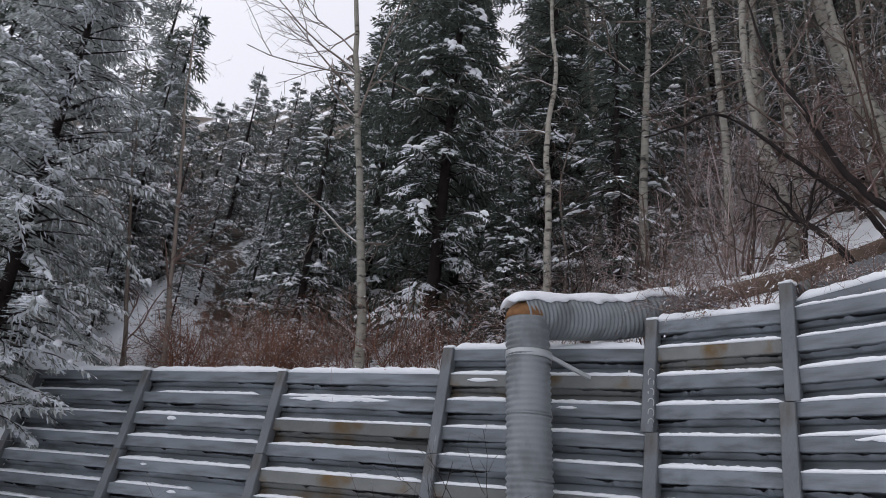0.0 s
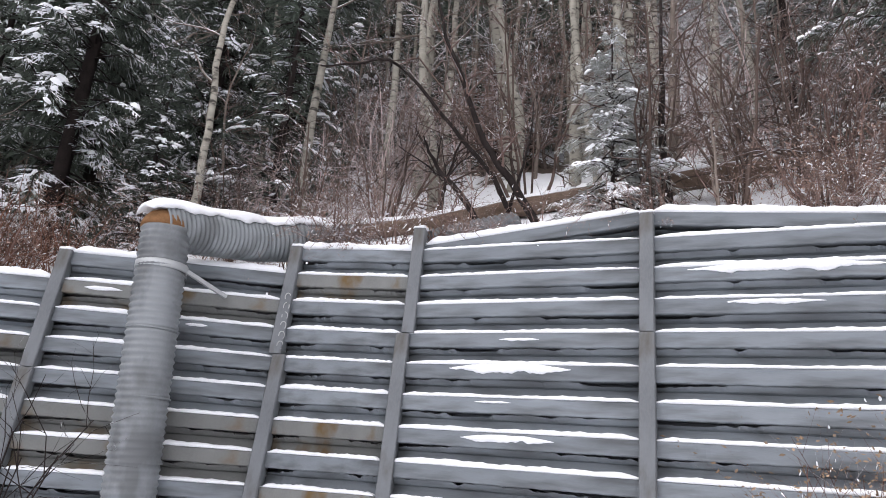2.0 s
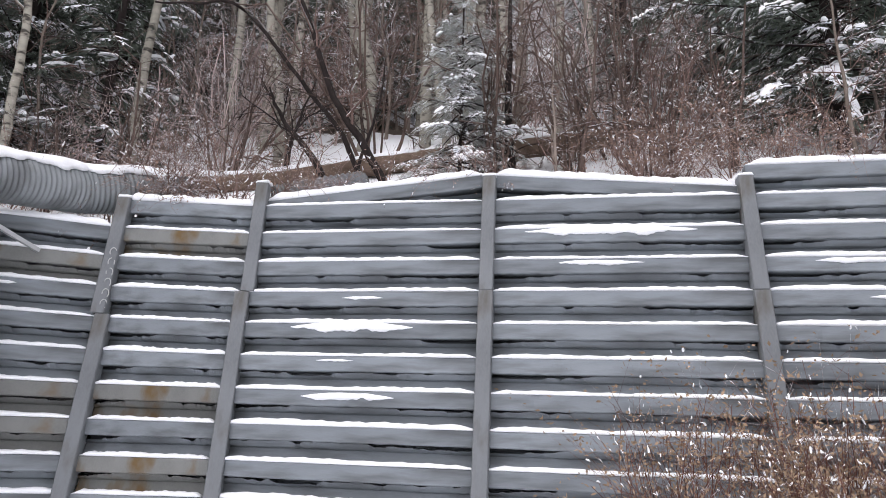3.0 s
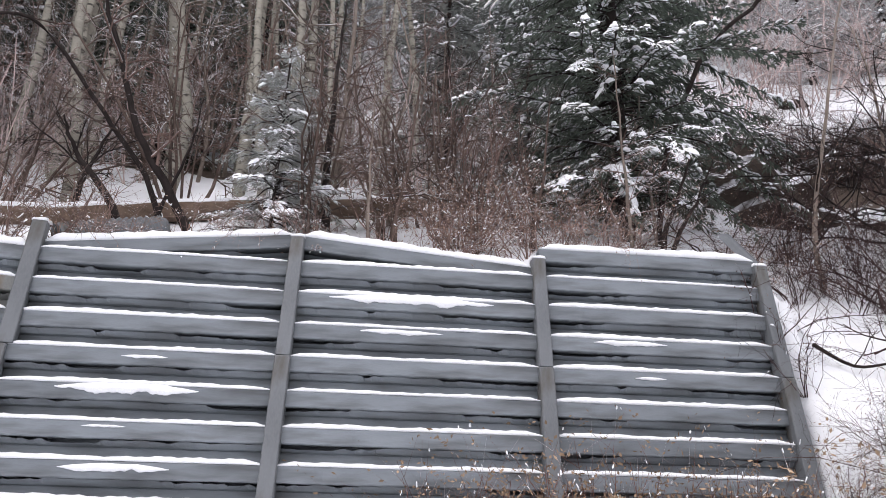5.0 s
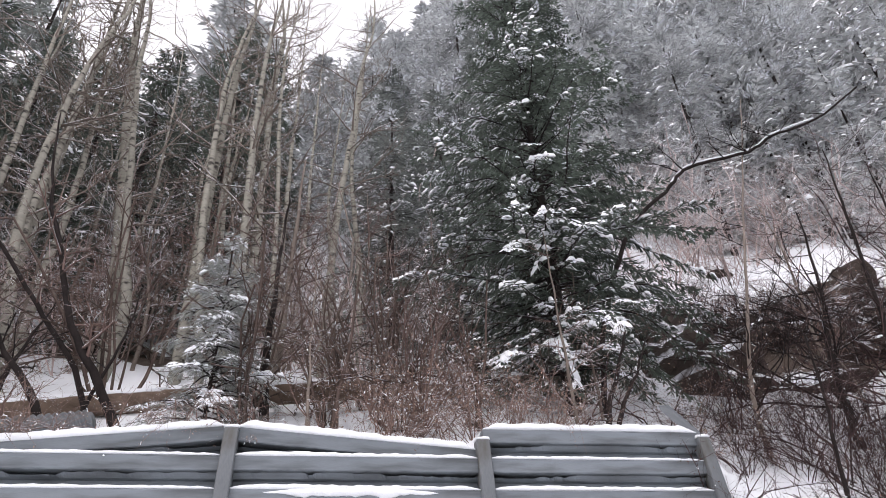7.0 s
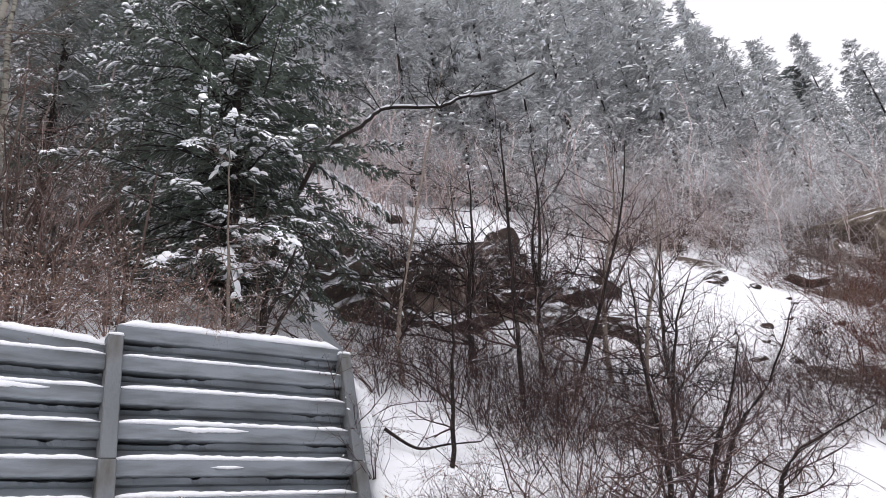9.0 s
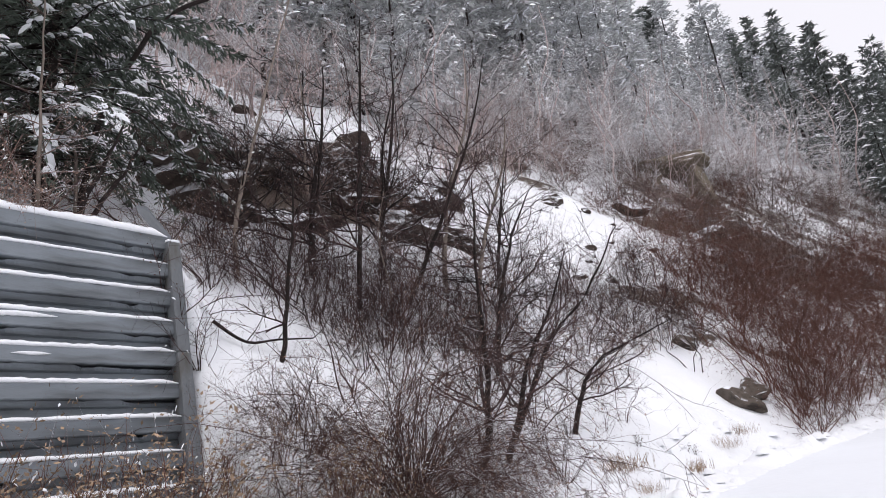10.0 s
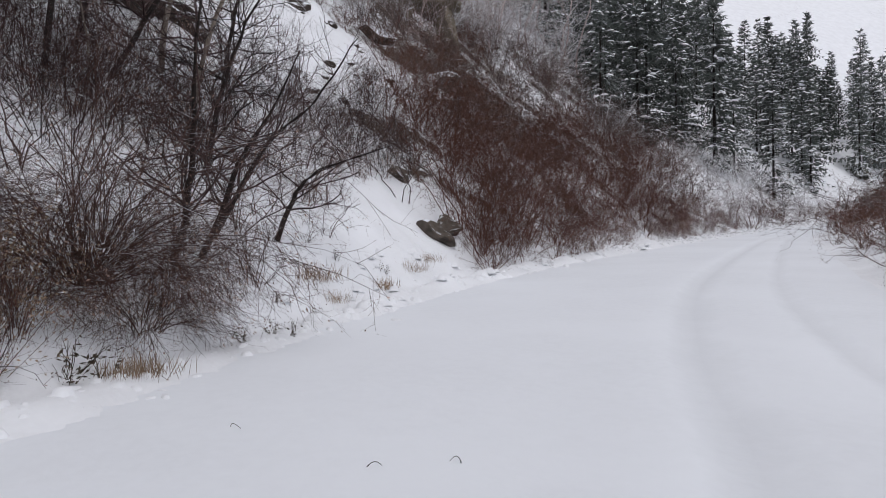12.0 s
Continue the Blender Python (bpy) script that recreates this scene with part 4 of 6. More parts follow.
stand(make_spruce("spruce_tree", 3, 18.0, 3.3, 3.2, "dark-trunked spruce with snow-dusted boughs at the wall's end", RIME_NEEDLE, snow=0.3, droop=0.45, lean=(-0.6, 0.1), trunk_r=0.17, per=9, gaps=0.1, step=0.32, blade=0.34, width=0.046, station=0.16), -8.5, 12.6)
stand(make_spruce("spruce_sapling", 4, 3.7, 1.45, 0.05, "small frosted grey-green spruce sapling standing in snow behind the wall", SAPLING_NEEDLE, step=0.15, snow=0.18, droop=0.6, ragged=0.3, gaps=0.05, blade=0.24, width=0.018, station=0.09, trunk_r=0.035, lump=0.5, per=8, fingers=(0.3, 1.2)), 7.38, 7.6)
SPRUCE_A = make_spruce("spruce_tree", 5, 12.0, 2.4, 0.6, "dark green spruce dusted with snow", NEEDLE, step=0.48, per=7, snow=0.28, droop=0.5, blade=0.5, width=0.055, station=0.28, trunk_r=0.15, lump=1.3)
SPRUCE_B = make_spruce("spruce_tree", 6, 9.5, 2.1, 0.5, "green spruce dusted with snow", NEEDLE, step=0.46, per=7, snow=0.32, droop=0.5, blade=0.5, width=0.055, station=0.28, trunk_r=0.13, lump=1.3)
SPRUCE_C = make_spruce("spruce_tree", 7, 11.0, 2.2, 0.5, "frost-covered grey-green spruce tree", NEEDLE_FROST, step=0.48, per=7, snow=0.24, droop=0.45, blade=0.5, width=0.06, station=0.28, trunk_r=0.13, lump=1.3)


def far_spruce(seed, height, radius, label, mat, snow, droop=0.35, gaps=0.12):
    return make_spruce("distant_spruce", seed, height, radius, 0.5, label, mat, step=0.62, per=8, snow=snow, blade=0.9, width=0.17, station=0.55, trunk_r=0.16, lump=2.2, boughs=False, ragged=0.4, sprig=False, droop=droop, gaps=gaps)


# the two hillside spruces carry haze in their needle colour besides frost
FAR_A = far_spruce(8, 14.0, 3.0, "distant frosted spruce on the hillside, haze painted into its needles", HAZED_HILL_NEEDLE, 0.25)
FAR_C = far_spruce(10, 16.0, 2.9, "distant tall frosted spruce on the hillside, haze painted into its needles", HAZED_HILL_NEEDLE, 0.25)
FAR_B = far_spruce(9, 12.0, 3.3, "distant dark spruce beside the road", FAR_NEEDLE, 0.04)
FAR_D = far_spruce(13, 15.0, 3.0, "distant tall dark spruce beside the road", FAR_NEEDLE, 0.04)
stand(SPRUCE_A, -4.2, 18.0, scale=0.85)
stand(SPRUCE_B, 3.6, 14.2, turn=40)
stand(SPRUCE_C, -8.4, 22.6, scale=0.7)
put(SPRUCE_C, -6.9, 22.9, turn=77, scale=0.62)
put(SPRUCE_C, -11.2, 21.0, turn=31, scale=0.95)
for i, (x, y, s) in enumerate([(-9.6, 20.9, 0.55), (-7.6, 19.4, 0.42), (-12.4, 24.0, 0.6), (-6.2, 19.9, 0.5), (-10.6, 26.0, 0.62), (-8.4, 25.4, 0.6), (-13.6, 20.0, 0.62), (-9.4, 17.4, 0.36), (-7.2, 17.0, 0.33)]):
    put(SPRUCE_C, x, y, turn=49 * i, scale=s)
# snow lies in pads; the grey of the needles includes painted haze
HILL_PINE = [make_spruce("distant_pine", 14 + i, 20.0 + 2 * i, 4.6, 1.5, "broad snow-laden pine high on the hillside", HAZED_HILL_NEEDLE, step=0.95, per=8, snow=0.5, droop=0.15, blade=1.0, width=0.12, station=0.75, trunk_r=0.2, lump=2.4,
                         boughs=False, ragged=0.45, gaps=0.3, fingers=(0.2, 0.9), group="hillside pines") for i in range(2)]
stand(HILL_PINE[0], 33, 6)
stand(HILL_PINE[1], 36, -6, turn=40)
stand(FAR_A, 36, 10)
stand(FAR_B, 36, -70, turn=50)
stand(FAR_C, 40, -4, turn=90)
stand(FAR_D, 44, -96, turn=90)
put(SPRUCE_B, 1.1, 14.0, turn=200, scale=0.55)
put(SPRUCE_A, 3.6, 18.6, turn=15, scale=1.35)
put(SPRUCE_A, 5.6, 19.2, turn=165, scale=1.4)
put(SPRUCE_C, -10.0, 19.0, turn=140, scale=0.8)
put(SPRUCE_C, 15.6, 5.2, turn=120, scale=0.9)
put(SPRUCE_C, -10.8, 15.5, turn=10, scale=1.1)
put(SPRUCE_C, -12.5, 13.5, turn=100, scale=1.1)

# ---- trees with a trunk of their own ----
ASPEN_LABEL = "pale aspen with a bare mottled trunk"
SLOPE_LABEL = "crooked leafless sapling on the snowy slope"
LEAN_LABEL = "dark leaning leafless trunk with snow on top"


def lone(name, seed, x, y, line, r, mat, limbs, limb_len, label, **kw):
    if label == SLOPE_LABEL:
        limbs, limb_len = int(limbs * 1.5), limb_len * 1.2
    if mat is ASPEN:
        a, b = Vector(line[-2]), Vector(line[-1])
        d = (b - a).normalized()
        line = line + [tuple(b + d * 2.6 + Vector((0.15, -0.1, 0))), tuple(b + d * 5.4 + Vector((-0.1, 0.1, 0)))]
        limbs = limbs + 10
    ob = make_bare_tree(name, seed, [(0, 0, -0.25)] + line, r, kw.pop("tip", r * 0.14), mat, limbs, limb_len, label, **kw)
    return stand(ob, x, y, sink=0)


lone("aspen_tree", 201, -1.63, 12.39, [(0, 0, 0.8), (-0.27, -0.04, 2.6), (-0.64, -0.1, 4.9), (-1.04, -0.18, 7.6), (-1.4, -0.2, 10.5)], 0.11, ASPEN, 12, 2.6, "straight pale aspen with thin arching branches", twig=BARK, start=0.3, group="aspens")
lone("aspen_tree", 202, 1.85, 12.87, [(0, 0, 1.15), (-0.01, 0, 2.8), (-0.12, 0.01, 4.6), (0.02, 0, 6.2), (-0.14, 0.02, 8.2), (0, 0, 10.5)], 0.09, ASPEN, 9, 1.9, "slim crooked pale aspen above the pipe", twig=BARK, start=0.3, group="aspens")
lone("bare_tree", 203, -5.96, 14.2, [(0, 0, 0.5), (-0.35, -0.15, 3.1), (-0.8, -0.37, 6.2), (-1.06, -0.49, 8.6)], 0.08, BARK, 14, 1.5, "thin grey leafless tree behind the wall", twig=TWIG, start=0.25)
lone("bare_tree", 204, -6.84, 14.25, [(0, 0, 0.4), (-0.4, -0.2, 2.6), (-0.84, -0.44, 5.2), (-1.1, -0.6, 7.5)], 0.066, BARK, 10, 1.4, "thin grey leafless tree behind the wall", twig=TWIG, start=0.25)
lone("aspen_tree", 205, 3.48, 15.62, [(0, 0, 3.5), (-0.17, 0.03, 6.6), (-0.35, 0.07, 9.2), (-0.5, 0.1, 11)], 0.11, ASPEN, 8, 1.6, ASPEN_LABEL, twig=BARK, start=0.4, group="aspens")
lone("aspen_tree", 206, 6.73, 13.41, [(0, 0, 2.4), (-0.06, 0.02, 4.2), (0.03, -0.02, 6.5), (0.1, 0, 9.5)], 0.12, ASPEN, 10, 1.8, ASPEN_LABEL, twig=BARK, start=0.35, group="aspens")
lone("aspen_tree", 207, 7.48, 13.57, [(0, 0, 2.4), (0.04, -0.02, 4.0), (-0.02, 0.02, 6.4), (-0.2, 0, 9)], 0.12, ASPEN, 10, 1.8, ASPEN_LABEL, twig=BARK, start=0.35, group="aspens")
lone("aspen_tree", 208, 8.08, 11.43, [(0.1, -0.05, 1.7), (-0.2, 0.14, 3.4), (-0.46, 0.31, 5.4), (-0.9, 0.5, 8.5)], 0.14, ASPEN, 10, 2.0, "stout leaning pale aspen", twig=BARK, start=0.35, group="aspens")
lone("aspen_tree", 209, 8.79, 10.16, [(-0.01, 0.01, 2.1), (-0.03, 0.03, 4.5), (0, 0, 9)], 0.14, ASPEN, 8, 2.0, ASPEN_LABEL, twig=BARK, start=0.4, group="aspens")
lone("aspen_tree", 210, 10.02, 9.87, [(0.03, -0.04, 2.0), (0.05, -0.05, 4.1), (-0.1, 0, 8.5)], 0.15, ASPEN, 8, 2.0, ASPEN_LABEL, twig=BARK, start=0.4, group="aspens")
lone("bare_tree", 211, 9.07, 7.92, [(0.05, -0.07, 1.5), (0.09, -0.11, 3.1), (0.2, -0.1, 6)], 0.12, BARK, 14, 1.8, "dark grey leafless tree with twiggy branches", twig=TWIG, start=0.2)
lone("aspen_tree", 212, 9.07, 12.74, [(-0.43, 0.28, 3.4), (-1.05, 0.65, 7.8), (-1.4, 0.9, 11)], 0.19, ASPEN, 9, 2.2, "thick pale aspen with a furrowed foot", twig=BARK, start=0.35, group="aspens")
lone("aspen_tree", 213, 6.15, 11.53, [(0, 0, 1.3), (-0.4, 0.2, 3.8), (-0.41, 0.2, 6.9), (-0.1, 0.3, 9.5)], 0.12, ASPEN, 12, 2.0, "pale aspen with crooked bare branches", twig=BARK, start=0.3, group="aspens")
lone("aspen_tree", 214, 8.67, 8.34, [(-0.1, 0.1, 1.7), (-0.21, 0.2, 3.7), (-0.3, 0.29, 6.6), (-0.3, 0.3, 9.5)], 0.115, ASPEN, 9, 1.8, ASPEN_LABEL, twig=BARK, start=0.35, group="aspens")
lone("aspen_tree", 215, 8.93, 9.66, [(0, 0, 0.2), (-0.35, 0.3, 3.5), (-0.48, 0.4, 7.7), (-0.3, 0.4, 10)], 0.11, ASPEN, 9, 1.8, ASPEN_LABEL, twig=BARK, start=0.35, group="aspens")
lone("bare_tree", 216, 8.41, 7.37, [(-0.05, 0.04, 1.4), (-0.03, 0.03, 2.9), (0.1, 0.1, 5)], 0.09, DARK_BARK, 10, 1.4, "dark wet leafless trunk", twig=TWIG, start=0.3)
lone("aspen_tree", 217, 11.6, 8.8, [(0.04, -0.05, 2.4), (0.11, -0.14, 4.9), (0.3, -0.4, 8.4), (0.4, -0.5, 10.5)], 0.12, ASPEN, 9, 2.0, ASPEN_LABEL, twig=BARK, start=0.35, group="aspens")
lone("aspen_tree", 218, 9.8, 8.81, [(0, 0, 1.2), (-0.08, 0.09, 4.2), (-0.28, 0.29, 8.1), (-0.3, 0.3, 10)], 0.075, ASPEN, 9, 1.6, ASPEN_LABEL, twig=BARK, start=0.35, group="aspens")
lone("leaning_trunk", 221, 6.71, 8.39, [(-0.47, 0.33, 0.66), (-0.93, 0.62, 1.5), (-1.42, 0.9, 2.9), (-1.74, 1.06, 3.9), (-2.0, 1.2, 5.5)], 0.08, DARK_BARK, 12, 1.3, LEAN_LABEL, twig=TWIG, start=0.3, tip=0.012)
lone("leaning_trunk", 222, 6.52, 8.88, [(-0.4, 0.35, 0.9), (-1.01, 0.86, 1.9), (-2.0, 1.35, 3.1), (-2.7, 1.63, 2.98), (-3.3, 1.8, 2.78)], 0.05, DARK_BARK, 12, 1.0, LEAN_LABEL, twig=TWIG, start=0.4, tip=0.014)
lone("leaning_trunk", 223, 5.98, 9.0, [(-0.4, 0.24, 0.56), (-0.87, 0.49, 1.17), (-1.1, 0.6, 1.7)], 0.078, DARK_BARK, 5, 1.0, LEAN_LABEL, twig=DARK_BARK, start=0.5)
lone("leaning_trunk", 224, 5.56, 10.18, [(0.07, -0.03, 0.64), (0.16, -0.08, 1.16), (0.4, -0.2, 2.2)], 0.063, DARK_BARK, 5, 1.0, LEAN_LABEL, twig=DARK_BARK, start=0.5)
lone("leaning_trunk", 225, 6.15, 9.12, [(0.22, -0.14, 0.6), (0.43, -0.28, 1.67), (0.5, -0.3, 2.6)], 0.042, DARK_BARK, 5, 0.9, LEAN_LABEL, twig=DARK_BARK, start=0.4)
lone("bare_tree", 226, 13.32, 0.24, [(0, 0, 1.1), (0, -0.44, 2.9), (-0.01, -0.97, 5.1), (-0.07, -1.72, 7.9)], 0.055, BARK, 24, 1.8, "dark leafless tree beside the tall spruce", twig=DARK_BARK, start=0.2)
LONG = [(-0.6, 0.4, 1.6), (-0.62, -0.1, 3.0), (-0.55, -0.8, 4.2), (-0.49, -1.7, 4.86), (-0.48, -2.17, 5.2), (-0.52, -3.37, 5.04), (-0.58, -3.9, 5.2), (-0.71, -4.7, 5.13), (-0.8, -5.6, 5.5)]
LONG = [(x + 0.65, y - 0.65, z + gz(13.3, 2.2) - gz(12.65, 2.85)) for x, y, z in LONG]
J = lone("bare_tree", 229, 12.65, 2.85, LONG, 0.06, DARK_BARK, 12, 1.0, "dark leafless tree with a long snow-lined branch", twig=DARK_BARK, start=0.5, tip=0.018)
cap = Wood()
cap.tube([v + Vector((0, 0, 0.05)) for v in smooth3([Vector(v) for v in LONG[3:8]], 5)], 0.032, 0.020, 5)
part("branch_snow", cap.mesh("branch_snow"), SNOW, J)
lone("leaning_trunk", 227, 11.38, 2.6, [(0.06, -0.24, 0.61), (0.12, -0.53, 1.32), (0.2, -0.8, 2.2)], 0.062, DARK_BARK, 3, 0.8, "dark stem slanting up beneath the spruce", twig=DARK_BARK)
lone("leaning_trunk", 228, 11.56, 2.45, [(0.06, -0.24, 0.51), (0.12, -0.6, 1.1), (0.2, -0.9, 1.8)], 0.053, DARK_BARK, 3, 0.8, "dark stem slanting up beneath the spruce", twig=DARK_BARK)
lone("bare_tree", 231, 9.91, -2.92, [(-0.06, -0.23, 0.49), (-0.09, -0.33, 1.58), (-0.1, -0.36, 2.8), (-0.1, -0.5, 4.2)], 0.058, DARK_BARK, 16, 1.3, SLOPE_LABEL, twig=SPRIG_TWIG, start=0.25)
lone("bare_tree", 232, 10.31, -3.43, [(-0.11, -0.35, 0.66), (-0.19, -0.56, 1.38), (-0.33, -0.92, 1.95), (-0.5, -1.3, 2.9)], 0.053, DARK_BARK, 14, 1.2, SLOPE_LABEL, twig=SPRIG_TWIG, start=0.25)
lone("bare_tree", 233, 11.7, -5.11, [(-0.13, -0.3, 0.62), (-0.3, -0.64, 1.1), (-0.52, -1.06, 1.3), (-0.9, -1.8, 1.6)], 0.05, DARK_BARK, 14, 1.2, SLOPE_LABEL, twig=SPRIG_TWIG, start=0.2)
lone("bare_tree", 234, 10.78, -0.45, [(0, -0.15, 1.14), (-0.01, -0.3, 2.24), (0.1, -0.3, 3.6)], 0.042, DARK_BARK, 14, 1.1, SLOPE_LABEL, twig=SPRIG_TWIG, start=0.2)
lone("bare_tree", 235, 13.9, -2.02, [(-0.02, -0.17, 1.67), (-0.05, -0.36, 4.06), (-0.07, -0.52, 5.83), (0, -0.6, 7)], 0.061, DARK_BARK, 18, 1.5, SLOPE_LABEL, twig=SPRIG_TWIG, start=0.2)
lone("bare_tree", 236, 14.99, -3.17, [(-0.2, -0.87, 1.53), (-0.52, -1.92, 3.89), (-0.73, -2.5, 5.96)], 0.061, DARK_BARK, 18, 1.5, SLOPE_LABEL, twig=SPRIG_TWIG, start=0.2)
lone("bare_tree", 237, 16.37, -4.47, [(-0.09, -0.32, 2.18), (-0.33, -1.08, 4.47), (-0.41, -1.31, 6.57)], 0.072, BARK, 18, 1.6, SLOPE_LABEL, twig=SPRIG_TWIG, start=0.2)
lone("bare_tree", 238, 14.22, -4.47, [(-0.13, -0.39, 2.0), (-0.36, -1.02, 3.74), (-0.4, -1.3, 5.2)], 0.058, BARK, 16, 1.4, SLOPE_LABEL, twig=SPRIG_TWIG, start=0.2)
lone("bare_tree", 239, 10.9, -3.78, [(-0.29, -0.75, 1.27), (-0.58, -1.39, 2.0), (-0.91, -2.0, 3.03)], 0.045, DARK_BARK, 14, 1.2, SLOPE_LABEL, twig=SPRIG_TWIG, start=0.2)
lone("bare_tree", 240, 19.18, -3.51, [(-0.14, -0.73, 3.68), (-0.17, -0.88, 6.2)], 0.07, DARK_BARK, 16, 1.8, SLOPE_LABEL, twig=SPRIG_TWIG, start=0.2)

lone("bare_tree", 241, 14.6, -1.2, [(0.1, -0.1, 1.6), (0.0, -0.4, 3.2), (0.3, -0.6, 5.4)], 0.085, DARK_BARK, 22, 2.0, SLOPE_LABEL, twig=DARK_BARK, start=0.15, crook=0.2)
lone("bare_tree", 242, 16.2, -2.9, [(-0.1, -0.2, 1.5), (-0.4, -0.3, 3.1), (-0.3, -0.8, 5.0)], 0.075, DARK_BARK, 20, 1.9, SLOPE_LABEL, twig=DARK_BARK, start=0.15, crook=0.2)
lone("bare_tree", 243, 13.0, -4.4, [(-0.1, -0.2, 1.1), (-0.4, -0.5, 2.4), (-0.5, -1.1, 3.6)], 0.06, DARK_BARK, 18, 1.6, SLOPE_LABEL, twig=DARK_BARK, start=0.15, crook=0.2)
lone("bare_tree", 244, 17.4, -6.2, [(-0.1, -0.2, 1.3), (0.2, -0.6, 2.8), (0.1, -1.0, 4.4)], 0.065, DARK_BARK, 18, 1.7, SLOPE_LABEL, twig=SPRIG_TWIG, start=0.15, crook=0.2)

# ---- fallen log and broken boughs ----
def log_mesh(pts, r0, r1, seed):
    rng = random.Random(seed)
    ring = smooth3([Vector(p) for p in pts], 8)
    w = Wood()
    w.tube(ring, r0, r1, 14)
    for i in range(len(w.v)):
        w.v[i] = w.v[i] + Vector((rng.gauss(0, 0.005), rng.gauss(0, 0.005), rng.gauss(0, 0.006)))
    n = len(ring)
    w.f.append(tuple(range(13, -1, -1)))
    w.f.append(tuple(range((n - 1) * 14, n * 14)))
    return w.mesh("log")


log = thing("fallen_log", "weathered brown fallen log capped with snow behind the wall", "log", group="fallen wood")
part("trunk", log_mesh([(4.0, 10.45, 5.30), (5.15, 10.2, 5.60), (7.1, 9.05, 6.2), (9.8, 6.3, 6.75)], 0.15, 0.19, 1), LOG, log)
cap = Wood()
cap.tube([v + Vector((-0.02, -0.02, 0.13)) for v in smooth3([Vector(v) for v in ((4.2, 10.4, 5.36), (5.15, 10.2, 5.60), (7.1, 9.05, 6.2), (9.0, 7.1, 6.6))], 6)], 0.075, 0.10, 7)
part("snow_cover", cap.mesh("snow_cover"), SNOW, log)
branch = thing("fallen_branch", "dark broken branch lying on the snow slope", "branch", group="fallen wood")
w = Wood()
bough_rng = random.Random(9)
bough_pts = [Vector((10.36, 0.44, gz(10.36, 0.44) + 0.02)), Vector((10.62, 0.02, gz(10.62, 0.02) + 0.14)), Vector((10.86, -0.42, gz(10.86, -0.42) + 0.26)), Vector((11.15, -0.95, gz(11.15, -0.95) + 0.3))]
w.tube(smooth3(bough_pts, 4), 0.026, 0.010, 6)
for q in bough_pts[1:]:
    grow(bough_rng, w, [], q, Vector((0.3, -0.6, 0.5)), 0.7, 0.010, 2, 3, 0.2, 0.0, (3, 4), 1.2, 0.55, 0.2)
part("bough", w.mesh("bough"), DARK_BARK, branch)

# ---- shrubs ----
BROWN = [make_shrub("brown_shrub", 20 + i, 1.5 + 0.25 * i, 7, TWIG, LEAF, 420, label="leafless brown shrub with dry leaves and flecks of snow", level=3, kids=(3, 4), r=0.012, flecks=50, fleck=0.55, shrink=0.6, spread=1.9, crook=0.32, splay=0.6, leaf_size=0.042) for i in range(3)]
RED = [make_shrub("red_brown_shrub", 30 + i, 1.9 + 0.35 * i, 9, RED_TWIG, DARK_LEAF, 900, label="dense reddish-brown leafless shrub", level=3, kids=(3, 4), splay=0.85, r=0.013, shrink=0.6, spread=1.9, crook=0.3) for i in range(2)]
FROST = [make_shrub("frosted_shrub", 40 + i, 2.8 + 0.6 * i, 10, FROST_TWIG, label="frost-whitened leafless shrub on the slope", level=3, kids=(3, 4), splay=0.5, r=0.020, group="hillside shrubs", shrink=0.6, spread=1.6, crook=0.22) for i in range(2)]
GREYBROWN = [make_shrub("grey_brown_shrub", 45 + i, 2.8, 8, SLOPE_TWIG, label="grey-brown leafless thicket shrub on the hillside", level=3, kids=(3, 4), splay=0.75, r=0.018, group="hillside shrubs", shrink=0.58, spread=1.9, crook=0.3) for i in range(1)]
HAZE = [make_shrub("twiggy_shrub", 147 + i, 3.2 + 0.5 * i, 9, HAZE_TWIG, label="tall grey-pink leafless shrub with flecks of snow", level=3, kids=(3, 4), splay=0.35, r=0.016, group="woodland shrubs", flecks=30, fleck=0.6, shrink=0.55, spread=1.5, crook=0.2) for i in range(2)]
SPRIG = [make_shrub("sprig_shrub", 247 + i, 1.2 + 0.25 * i, 11, SPRIG_TWIG, DARK_LEAF, 60, label="low purple-brown twiggy shrub in the snow", level=2, kids=(3, 5), splay=0.7, r=0.007, group="verge shrubs", flecks=8, fleck=0.6, shrink=0.6, spread=1.5, crook=0.22) for i in range(2)]
SAPLING = [make_shrub("slope_sapling", 267 + i, 2.3 + 0.5 * i, 3, SPRIG_TWIG, LEAF, 60, label="slender purple-brown leafless sapling on the snowy slope", level=3, kids=(3, 5), splay=0.4, r=0.014, group="slope saplings", flecks=10, fleck=0.7, shrink=0.55, spread=1.7, crook=0.24) for i in range(3)]
RUSSET = [make_shrub("russet_shrub", 257, 1.7, 16, RUSSET_TWIG, LEAF, 420, label="russet leafless shrub behind the wall", level=3, kids=(3, 4), splay=0.6, r=0.012, flecks=14, fleck=0.6, shrink=0.57, spread=1.5, crook=0.23)]
THICKET = [make_shrub("slope_shrub", 47 + i, 2.2 + 0.4 * i, 9, DARK_BARK if i else SPRIG_TWIG, DARK_LEAF, 260, label="dark twiggy leafless shrub on the snowy slope", level=3, kids=(3, 5), splay=0.5, r=0.016, group="slope shrubs", flecks=25, fleck=0.6, shrink=0.58, spread=1.4, crook=0.24) for i in range(2)]
